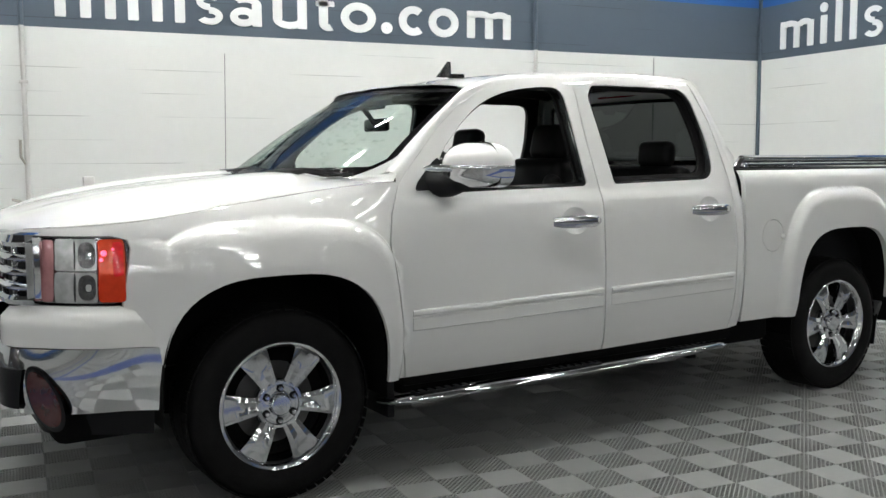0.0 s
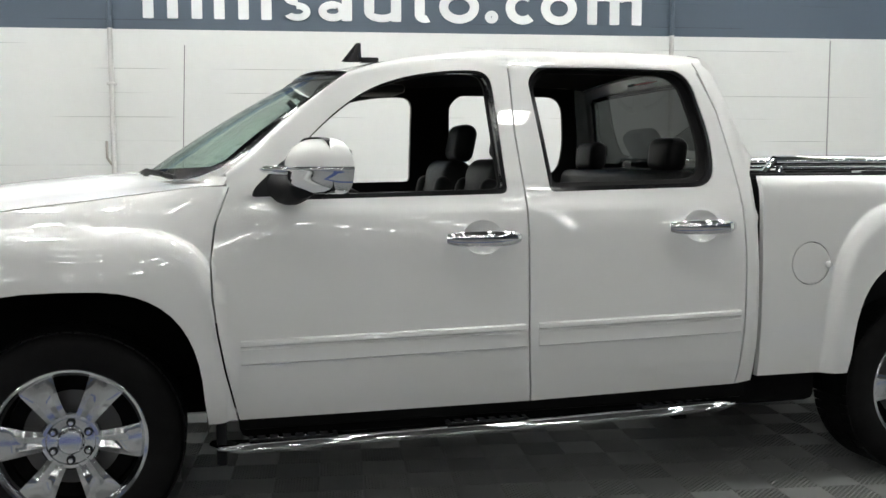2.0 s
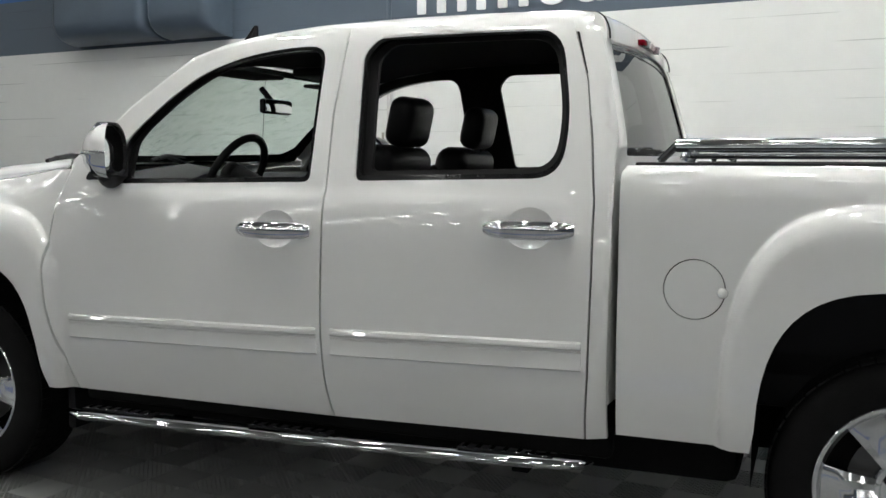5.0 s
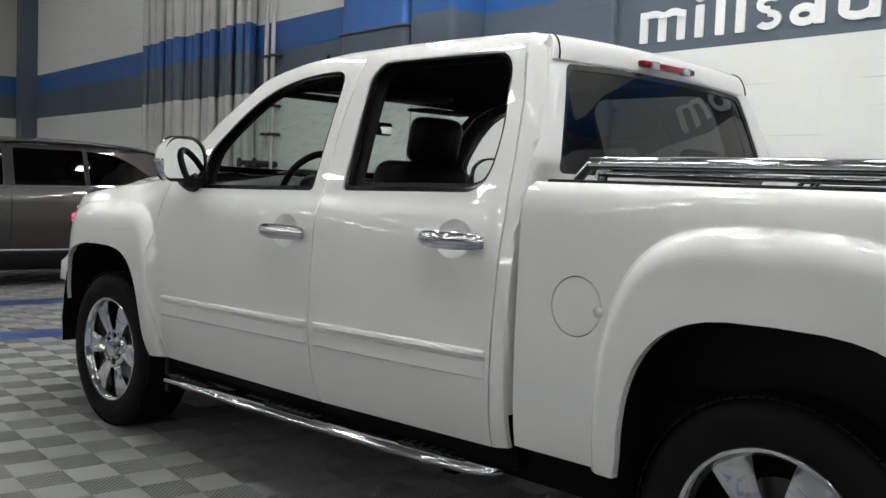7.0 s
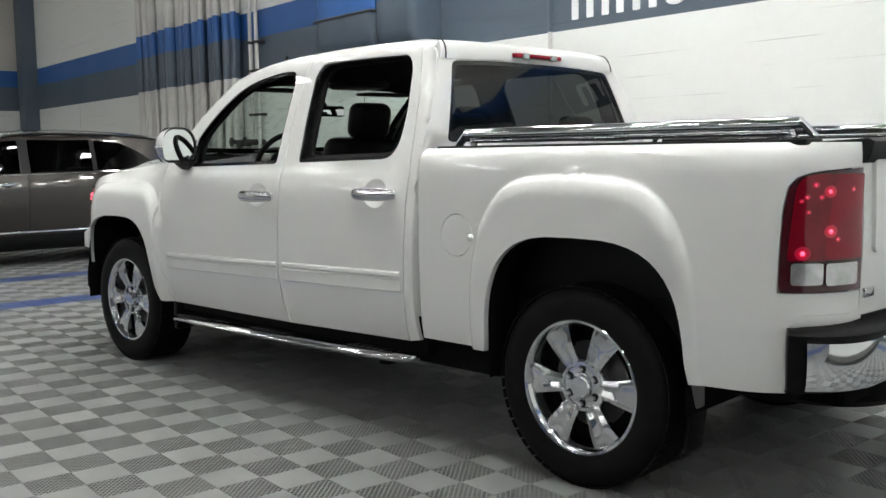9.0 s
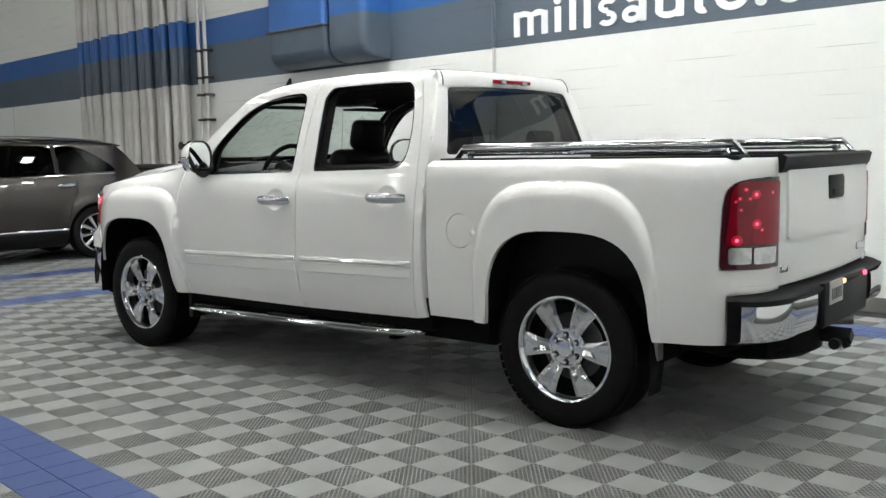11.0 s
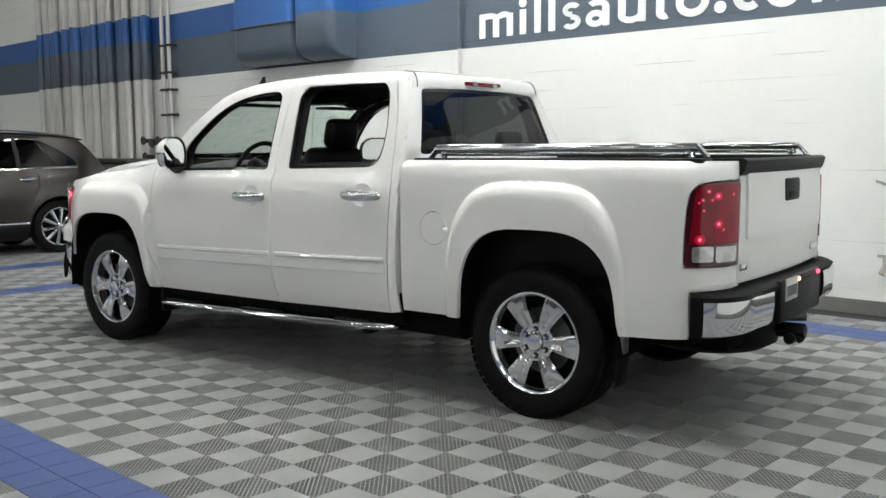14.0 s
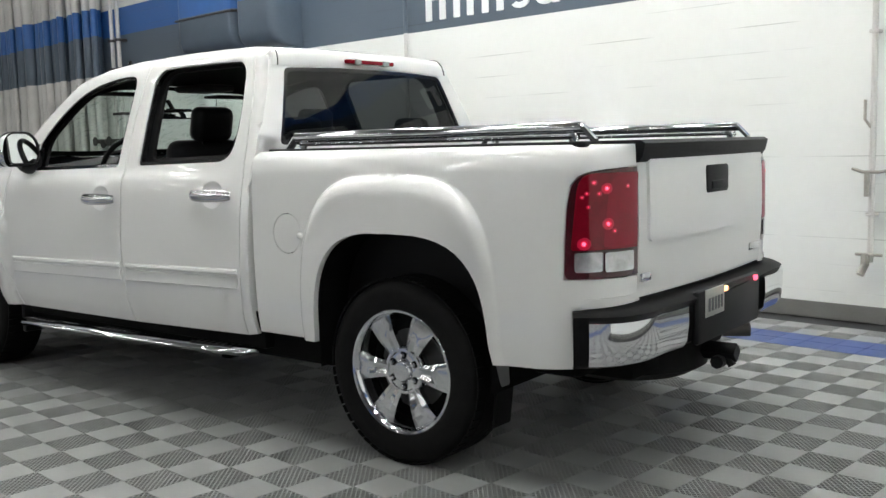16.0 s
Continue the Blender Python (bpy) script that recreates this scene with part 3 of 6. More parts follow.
for k in range(4):
    part("cabinet_door", boxed(-1.28 + k * .57, -0.73 + k * .57, -0.37, -0.35, 0.08, 1.18, bevel=0.005), material("dark_grey_front", (0.04, 0.038, 0.038), 0.5), c)

# ---- ceiling lights ----
def ceiling_light(x, y, lens, drop):
    t = tagged(empty("ceiling_light", pose(x, y, HIGH - 0.75)), "compact white high-bay lamp hung from the ceiling", "ceiling light", group="ceiling lights")
    bm = bmesh.new()
    box(bm, -0.18, 0.18, -0.14, 0.14, 0.11, 0.24)
    for a in ((-0.18, -0.142, -0.14, 0.14), (0.142, 0.18, -0.14, 0.14), (-0.142, 0.142, -0.14, -0.102), (-0.142, 0.142, 0.102, 0.14)):
        box(bm, *a, 0.05, 0.1095)
    part("housing", bm, FIXTURE, t, smooth=False)
    part("lens", boxed(-0.141, 0.141, -0.101, 0.101, 0.053 - drop, 0.1085, bevel=0.02 if drop else 0.0), lens, t, "lit white lens", smooth=False)
    for s in (-0.15, 0.15):
        bm = bmesh.new()
        tube(bm, [(s, 0, 0.2), (s, 0, 0.745)], 0.006, 6)
        part("hanger", bm, IRON, t)
    return t


# bright rows over the display bay; weaker unseen lamps west and beyond, tuned for balance
BRIGHT = [(-5.4 + 2.0 * i + 1.0 * (j % 2), 2.75 - 1.5 * j) for j in range(4) for i in range(6)]
HALF = [(-19.8 + 2.8 * i + 1.4 * (j % 2), 2.2 - 2.6 * j) for j in range(3) for i in range(5)]
DIM = [(-20.0 + 2.8 * i + 1.4 * (j % 2), -4.6 - 2.5 * j) for j in range(10) for i in range(12)] + [(7.0 + 2.7 * (k % 2), 1.6 - 2.6 * (k // 2)) for k in range(4)]
for key, spots, drop in (("full", BRIGHT, 0), ("half", HALF, 0), ("dimmed", DIM, 0.11)):
    first = ceiling_light(*spots[0], LAMP_LENS[key], drop)
    for x, y in spots[1:]:
        copy_thing(first, pose(x, y, HIGH - 0.75))


# ---- the white pickup: x to its tail, its left side at -y ----
TRUCK = tagged(empty("pickup_truck", pose(0.024, 0.024, 0, 0, 0, 7.45)), "white crew-cab pickup truck with chrome trim and lowered windows", "pickup truck")

CAB = curve([.36, .45, .52, .60, .70, .80, .90, .95, 1.0, 1.05, 1.10, 1.15, 1.20, 1.25, 1.29, 1.33, 1.40, 1.50, 1.65, 1.76, 1.82, 1.86, 1.89, 1.93], [.90, .945, .975, .992, 1.003, 1.006, 1.005, 1.003, .9995, .9945, .988, .980, .970, .9575, .947, .936, .910, .875, .818, .774, .748, .725, .695, .63])
FEN = curve([.36, .45, .55, .70, .85, 1.0, 1.10, 1.17, 1.23, 1.28, 1.32, 1.36], [.92, .95, .98, .99, .985, .975, .958, .935, .90, .855, .80, .73])
BED = curve([.40, .50, .60, .75, .90, 1.18, 1.29, 1.337, 1.362, 1.38], [.945, .965, .98, .988, .99, .985, .978, .965, .945, .91])
FX, FA, FB = -2.30, 0.53, 0.50          # front corner: start, depth, width
RX, RA, RB = 2.50, 0.305, 0.295          # rear corner
FL, RL = 0.81, 0.51                     # their arc lengths
ARCHES = ((-1.858, 0.492, 0.572, 3.1), (1.845, 0.468, 0.617, 3.3))      # wheel openings: centre, half length, height, squareness
FLARES = ((-1.848, 0.572, 0.799, 4.6), (1.815, 0.550, 0.868, 3.5))      # the raised brows round them
FLARE = 0.050
ZA = 0.40

def arch_norm(x, z, cx, a, b, p):
    return (abs((x - cx) / a) ** p + abs((z - ZA) / b) ** p) ** (1 / p) if z > ZA else abs((x - cx) / a)


def brow(x, z, k):
    """Height of the brow: a crease at its outer edge, then a rounded shoulder and an almost flat face."""
    q = (1.0 - arch_norm(x, z, *FLARES[k])) / 0.105
    q = min(1.0, max(0.0, q))
    soft = ramp(0.0, 0.22, q)
    return FLARE * (1 - (1 - q) ** 2.4) * soft


def brow_lines(k):
    """Points along the brow's shoulder, close together across it."""
    cx, a, b, p = FLARES[k]
    out = []
    for n in (1.012, 1.0, .991, .982, .972, .96, .946, .93, .91, .885):
        for i in range(-8, 145):
            t = math.pi * i / 136
            c, s = math.cos(t), max(0.0, math.sin(t))
            out.append((cx - a * n * math.copysign(abs(c) ** (2 / p), c), ZA + b * n * s ** (2 / p) - (0.02 * max(0, -i, i - 136))))
    return out


def rear_x(z):
    return float(np.interp(z, [0.5, 1.0, 1.25, 1.38, 1.54, 1.70, 1.84], [0.925, 0.93, 0.93, 0.922, 0.888, 0.848, 0.806]))


def nose_cut(u, z):
    """How far the front corners are drawn in ahead of the wheels."""
    if u > -2.12:
        return 0.0
    flare = brow(max(u, FX), z, 0)
    return (0.95 * flare + 0.065) * ramp(-2.12, -2.50, u) * ramp(-3.09, -2.72, u)


def half_width(x, z):
    if x > 0.93:
        w = BED(min(z, 1.38))
    else:
        k = ramp(-1.25, -1.75, x)
        w = CAB(min(max(z, .36), 1.9)) * (1 - k) + FEN(min(max(z, .36), 1.36)) * k
    if -1.35 < x < 0.92:
        w += 0.013 * ramp(.98, 1.235, z) * (1 - ramp(1.250 + .015 * x, 1.290 + .015 * x, z)) * ramp(-1.32, -1.10, x) * (1 - ramp(.74, .88, x))
        if z > 1.38 and x > .7:
            w -= 0.020 * ramp(rear_x(z) - .045, rear_x(z) + .028, x) * ramp(1.38, 1.45, z)
    fade = 1 - 0.72 * ramp(1.98, 2.20, x) * (1 - ramp(.78, 1.12, z))      # behind the wheel the rear brow dies away
    return w + brow(x, z, 0) + brow(x, z, 1) * fade


def side(u, z, off=0.0, s=-1):
    """The left (s = -1) or right flank; u runs along the truck and round its corners."""
    if u < FX:
        t = min(1.0, (FX - u) / FL) * math.pi / 2
        x, y = FX - (FA + off) * math.sin(t), half_width(FX, z) - nose_cut(u, z) - FB * (1 - math.cos(t)) + off * math.cos(t)
        x += 0.10 * max(0, z - 0.95) * math.sin(t)
    elif u > RX:
        t = min(1.0, (u - RX) / RL) * math.pi / 2
        x, y = RX + (RA + off) * math.sin(t), half_width(RX, z) - RB * (1 - math.cos(t)) + off * math.cos(t)
    else:
        x, y = u, half_width(u, z) - nose_cut(u, z) + off
    return Vector((x, s * y, z))


def arch_line(k, x_from, x_to, n=26, grow=0.0):
    """The wheel opening's edge, from one foot to the other, as (u, z)."""
    cx, a, b, p = ARCHES[k]
    pts = []
    for i in range(n + 1):
        t = math.pi * i / n
        c, s = math.cos(t), math.sin(t)
        pts.append((cx - (a + grow) * math.copysign(abs(c) ** (2 / p), c), ZA + (b + grow) * abs(s) ** (2 / p)))
    return pts if x_from < x_to else pts[::-1]


def flank(name, outer, holes, mat, parent, label="", off=0.0, step=0.036, depth=0.022, creases=()):
    """The same panel on both flanks."""
    for s in (-1, 1):
        bm = bmesh.new()
        sheet(bm, outer, holes, lambda u, z: side(u, z, off, s), step, depth, creases=creases)
        part(name, bm, mat, parent, label, angle=50)


# roof edge and windscreen post as seen from the side
TOP_X = [-1.47, -1.30, -1.27, -1.15, -1.045, -0.90, -0.78, -0.67, -0.50, -0.25, 0.1, 0.4, 0.70, 0.80, 0.875]
TOP_Z = [1.335, 1.352, 1.368, 1.468, 1.577, 1.690, 1.777, 1.814, 1.850, 1.877, 1.890, 1.892, 1.887, 1.874, 1.835]
def top_z(x):
    return float(np.interp(x, TOP_X, TOP_Z))


G = 0.0035           # half a panel gap
FRONT_SEAM = [(-1.246, .452), (-1.268, .55), (-1.291, .65), (-1.318, .80), (-1.336, .95), (-1.336, 1.08), (-1.318, 1.20), (-1.268, 1.335)]
B_SEAM = [(-.075, .455), (-.092, .60), (-.10, .75), (-.10, 1.28), (-.118, 1.55), (-.112, 1.868)]
C_SEAM = [(.852, .475), (.865, .70), (.872, 1.02), (.868, 1.25), (.845, 1.45), (.812, 1.65), (.742, 1.868)]
def shift(pts, d):
    return [(x + d, z) for x, z in pts]


WIN_F = fillet([(-1.03, 1.288), (-.172, 1.304), (-.195, 1.808), (-.36, 1.808), (-.55, 1.780), (-.71, 1.726), (-.85, 1.63), (-.985, 1.50), (-1.03, 1.44)], [.02, .03, .07, .10, .2, .2, .2, .05, .03])
WIN_R = fillet([(.008, 1.310), (.750, 1.326), (.768, 1.52), (.705, 1.836), (.02, 1.836), (-.036, 1.77)], [.025, .10, .1, .11, .05, .03])
frame_top = [(x, top_z(x) - 0.02) for x in (-1.26, -1.15, -1.0, -.85, -.67, -.5, -.3, -.112)]

fdoor = [(x + G, z) for x, z in FRONT_SEAM] + [(x, z) for x, z in frame_top][1:-1] + [(x - G, z) for x, z in B_SEAM[::-1]][0:1] + [(x - G, z) for x, z in B_SEAM[::-1]][1:]
rdoor = [(x + G, z) for x, z in B_SEAM[:-1]] + [(-.112 + G, 1.866), (.3, 1.870), (.6, 1.867), (.735, 1.860)] + [(x - G, z) for x, z in C_SEAM[::-1]][1:]
corner = [(x + G, z) for x, z in C_SEAM[:-1]] + [(.748, 1.864), (.800, 1.852), (.832, 1.822)] + [(rear_x(z) + 0.026, z) for z in (1.70, 1.54, 1.45)] + [(rear_x(z), z) for z in (1.38, 1.2, .9)] + [(.925, .487)]

def cup_line(x, z, k=1.0):
    return [(x + .084 * k * math.cos(a), z + .004 + .068 * k * math.sin(a)) for a in [2 * math.pi * i / 28 for i in range(28)]]


part("cab_frame", boxed(-1.18, 0.86, -0.80, 0.80, 0.46, 0.60, bevel=0.02), UNDER, TRUCK)
flank("front_door", fdoor, [WIN_F, cup_line(-.290, 1.131)], PAINT, TRUCK)
flank("rear_door", rdoor, [WIN_R, cup_line(.663, 1.160)], PAINT, TRUCK)
flank("cab_corner", corner, [], PAINT, TRUCK)

# the windscreen surface: t from foot to top, v across
def screen(t, v, off=0.0):
    xa, za = -1.272 + 0.492 * t, 1.378 + 0.402 * t + 0.018 * math.sin(math.pi * t)
    ye = 0.835 - 0.095 * t
    bow = (0.37 - 0.22 * t) * (1 - abs(v) ** 2.6)
    return Vector((xa - bow - off * .6, v * ye, za + off * .8 + (0.045 * t - 0.018) * (1 - v * v)))


# posts and roof rails above the doors, one strip each side
for s in (-1, 1):
    bm = bmesh.new()
    rows = []
    for x in list(np.linspace(-1.272, -0.79, 16)) + list(np.linspace(-0.765, 0.80, 26)):
        z0 = top_z(x) - 0.060 if x > -1.235 else 1.337
        z1 = top_z(x) + 0.012
        r = []
        for k in range(5):
            z = z0 + (z1 - z0) * k / 4
            y = half_width(x, min(z, 1.9)) - 0.0045
            r.append((x, s * y, z))
        if x < -0.78:
            e = screen((x + 1.272) / 0.492, s * 0.992, 0.006)
            for q in (0.35, 0.7, 1.0):
                r.append(Vector(r[4]).lerp(e, q) + Vector((0, 0, 0.008 * math.sin(math.pi * q))))
        else:
            for q in (0.02, 0.06, 0.12):
                r.append((x, s * (abs(r[4][1]) - q), z1 + 0.004))
        rows.append(r)
    grid_mesh(bm, rows)
    part("roof_rail", bm, PAINT, TRUCK, angle=60)

# roof skin
def roof_mid(x):
    return float(np.interp(x, [-.95, -.85, -.65, -.43, -.14, .31, .72, .86], [1.816, 1.837, 1.869, 1.894, 1.913, 1.921, 1.915, 1.892]))


# back of the cab with the rear window
def back_place(off=0.0):
    def f(y, z):
        w = half_width(0.86, min(z, 1.86)) - 0.004
        v = min(1.0, abs(y) / w)
        x = rear_x(min(z, 1.84)) + 0.035 * (1 - v * v) + 0.012 + 0.014 * ramp(0.80, 0.96, v) * ramp(1.38, 1.45, z) - 0.012 * ramp(1.45, 1.38, z) - max(0, z - 1.84) * 0.5 + off
        return Vector((x, y, z))
    return f


def roof_at(k, v):
    """The roof's skin, k from the screen (0) to the rear edge (30), then down over the lip to the rear window (31)."""
    q, f = min(k, 30), max(0.0, k - 30)
    xf = -0.782 - 0.15 * (1 - abs(v) ** 2.6)
    x = xf + (0.792 + 0.045 * (1 - v * v) - xf) * q / 30
    xe = max(-0.782, min(0.80, x))
    ye = half_width(xe, top_z(xe)) - 0.02
    ze = top_z(xe) + 0.016
    y, z = v * ye, ze + (roof_mid(x) - ze) * (1 - abs(v) ** 2.3)
    if f:
        z1 = 1.811 - 0.014 * v * v
        y1 = v * (half_width(0.86, z1) - 0.012)
        x1 = back_place(0.005)(y1, z1).x
        x, y, z = x + (x1 - x) * math.sin(f * math.pi / 2), y + (y1 - y) * f, z1 + (z - z1) * math.cos(f * math.pi / 2)
    return Vector((x, y, z))


bm = bmesh.new()
rows = []
for k in list(range(31)) + [30.1, 30.22, 30.36, 30.52, 30.7, 30.86, 31]:
    r = [roof_at(k, j / 14) for j in range(-14, 15)]
    # the edge turns down behind the rails
    r = [r[0] + Vector((0, -.014, -.045))] + r + [r[-1] + Vector((0, .014, -.045))]
    rows.append(r)
grid_mesh(bm, rows)
part("roof", bm, PAINT, TRUCK, angle=60)

def back_outline(z0, z1, inset=0.0):
    zs = list(np.linspace(z0, z1, 14))
    w = lambda z: half_width(0.86, min(z, 1.86)) - 0.006 - inset
    top = [(y, z1 + 0.03 * (1 - (y / w(z1)) ** 2)) for y in np.linspace(w(z1), -w(z1), 12)[1:-1]]
    return [(w(z), z) for z in zs] + top + [(-w(z), z) for z in zs[::-1]]


BACK_WIN = fillet([(-.775, 1.40), (.775, 1.40), (.638, 1.790), (.3, 1.803), (-.3, 1.803), (-.638, 1.790)], [.05, .05, .035, .3, .3, .035])
bm = bmesh.new()
sheet(bm, back_outline(0.60, 1.838), [BACK_WIN], back_place(), 0.06, 0.02, lambda p: Vector((-0.02, 0, 0)))
part("cab_back", bm, PAINT, TRUCK, angle=50)
bm = bmesh.new()
sheet(bm, fillet([(-.762, 1.41), (.762, 1.41), (.628, 1.781), (.3, 1.794), (-.3, 1.794), (-.628, 1.781)], [.05, .05, .035, .3, .3, .035]), [], back_place(-0.008), 0.08, 0.006, lambda p: Vector((-0.006, 0, 0)))
bw = part("rear_window", bm, TINT, TRUCK, "dark tinted rear window")
bw.visible_shadow = False
bm = bmesh.new()
sheet(bm, BACK_WIN, [fillet([(-.748, 1.424), (.748, 1.424), (.618, 1.770), (.3, 1.783), (-.3, 1.783), (-.618, 1.770)], [.05, .05, .035, .3, .3, .035])], back_place(-0.004), 0.05, 0.012, lambda p: Vector((-0.012, 0, 0)))
part("window_seal", bm, GLOSS_BLACK, TRUCK)
# notches at the roof's rear corners
for s in (-1, 1):
    bm = bmesh.new()
    tube(bm, [roof_at(29.2, s * .985) + Vector((0, 0, .001)), roof_at(29.8, s * .98) + Vector((0, 0, .001))] + [roof_at(30 + f, s * (.978 - .03 * f)) + Vector((.001, 0, .001)) for f in (.05, .2, .4, .6, .8, 1)], 0.0034, 8)
    part("roof_drip", bm, BLACK, TRUCK)

# high brake light
bm = boxed(0.856, 0.897, -0.207, 0.177, 1.816, 1.862, bevel=0.012)
for v in bm.verts:
    if abs(v.co.y + .015) > .178:
        v.co.z = 1.839 + (v.co.z - 1.839) * .55
        v.co.x -= .006
b = part("brake_light", bm, RED_PLAIN, TRUCK, "red high brake light with clear ends")
for s in (-1, 1):
    part("clear_end", boxed(0.868, 0.8995, s * .115 - .039, s * .115 + .009, 1.821, 1.853, bevel=0.008), CLEAR_LENS, b)
# roof aerial fin
bm = bmesh.new()
rows = []
for k in range(7):
    t = k / 6
    L = 0.11 * (1 - t) + 0.026 * t
    x0 = -0.80 + 0.080 * t
    w = 0.028 * (1 - t) + 0.006 * t
    rows.append([(x0 + L * .5 + L * .5 * math.cos(a), w * math.sin(a), 1.845 + 0.088 * t) for a in [2 * math.pi * i / 14 for i in range(14)]])
vv = grid_mesh(bm, rows, True)
bm.faces.new(vv[-1])
box(bm, -0.70, -0.60, -0.022, 0.022, 1.838, 1.866, bevel=0.008)
bmesh.ops.scale(bm, verts=bm.verts, vec=(.80, 1, .90), space=Matrix.Translation((.70, 0, -1.845)))
bmesh.ops.translate(bm, verts=bm.verts, vec=(0.010, -0.455, 0.018))
part("aerial_fin", bm, GLOSS_BLACK, TRUCK, "black shark-fin aerial")
bm = bmesh.new()
tube(bm, [(-1.468, .795, 1.322), (-1.465, .798, 1.37)], 0.014, 10)
tube(bm, [(-1.465, .798, 1.36), (-1.441, .833, 2.066)], 0.0022, 6)
part("radio_mast", bm, MAST, TRUCK, "thin black radio mast on the fender")

# ---- windscreen ----
def screen_part(name, mat, t0, t1, v0, v1, nt_, nv, off, label="", thick=0.006):
    bm = bmesh.new()
    grid_mesh(bm, [[screen(t0 + (t1 - t0) * i / nt_, v0 + (v1 - v0) * j / nv, off) for j in range(nv + 1)] for i in range(nt_ + 1)])
    geo = bmesh.ops.solidify(bm, geom=bm.faces[:], thickness=thick)
    return part(name, bm, mat, TRUCK, label)


w = screen_part("windscreen", GLASS, 0.0, 1.0, -0.965, 0.965, 30, 44, 0.0, "green-tinted windscreen")
w.visible_shadow = False
for v0, v1 in ((-1.0, -.955), (.955, 1.0)):
    screen_part("screen_edge", GLOSS_BLACK, 0, 1, v0, v1, 10, 2, 0.004)
screen_part("screen_top_band", GLOSS_BLACK, 0.945, 1.005, -1, 1, 2, 16, 0.004)
screen_part("screen_foot", GLOSS_BLACK, -0.02, 0.07, -1, 1, 2, 16, 0.004)
for s in (-1, 1):
    for nm, mat, wide, off in (("screen_corner", GLOSS_BLACK, .17, .0055), ("post_foot", PAINT, .12, .0075)):
        bm = bmesh.new()
        rows = []
        for k in range(11):
            t = -.03 + (wide * 2 + .03) * k / 10
            v0 = 1.0 - wide * max(0.0, 1 - (t + .03) / (wide * 2 + .03)) ** 2.2
            rows.append([screen(t, s * (v0 + (1.012 - v0) * q / 4), off) for q in range(5)])
        grid_mesh(bm, rows)
        bmesh.ops.solidify(bm, geom=bm.faces[:], thickness=.004)
        part(nm, bm, mat, TRUCK, angle=60)
# cowl and wipers
bm = bmesh.new()
grid_mesh(bm, [[(x - 0.37 * (1 - abs(v) ** 2.6), v * .845, z - .014 * (1 - v * v)) for v in [j / 10 for j in range(-10, 11)]] for x, z in ((-1.22, 1.37), (-1.285, 1.366), (-1.34, 1.36))])
part("cowl", bm, BLACK, TRUCK)
for s, y0 in ((0, -0.42), (1, 0.25)):
    bm = bmesh.new()
    tube(bm, [(-1.60, y0, 1.36), (-1.57, y0 - .18, 1.395), (-1.505, y0 - .34, 1.385)], 0.012, 6)
    tube(bm, [(-1.62, y0 - .02 + .2, 1.385), (-1.575, y0 - .18, 1.40), (-1.46, y0 - .44, 1.375)], 0.009, 6)
    part("wiper", bm, BLACK, TRUCK)

# ---- front fenders, hood, nose ----
fender_top = [(-1.262, 1.342), (-1.36, 1.340), (-1.50, 1.322), (-1.75, 1.29), (-2.0, 1.262), (-2.25, 1.225), (-2.40, 1.203), (-2.60, 1.188), (-2.80, 1.178), (-3.02, 1.168)]
LAMP_U = -2.445
fen = [(x - G, z) for x, z in FRONT_SEAM[:-1]] + [(-1.265, 1.341)] + fender_top[1:] + [(-3.02, 1.148), (-2.9, 1.150), (-2.5, 1.150), (LAMP_U, 1.135), (LAMP_U + .01, 1.10), (LAMP_U - .025, .885)] + [(LAMP_U - 0.02, .73), (-2.352, .715)] + [p for p in arch_line(0, -1, 1) if p[0] < -1.85 or p[1] > .475] + [(-1.357, .456)]
fen = [p for p in fen if not (p[0] < -2.3445 and p[1] < .714)]
flank("front_fender", fen, [], PAINT, TRUCK, step=.026, creases=brow_lines(0))
# filler panel over the bumper
for s in (-1, 1):
    bm = bmesh.new()
    sheet(bm, [(-2.333, .716), (-2.47, .722), (-3.09, .722), (-3.09, .865), (-2.9, .880), (-2.6, .880), (-2.475, .878), (-2.43, .86), (-2.375, .78)], [],
          lambda u, z: side(u, z, 0.002 + 0.040 * (1 - ramp(.82, .865, z)) * ramp(-2.36, -2.52, u), s), .03, .03)
    part("nose_panel", bm, PAINT, TRUCK, angle=60)
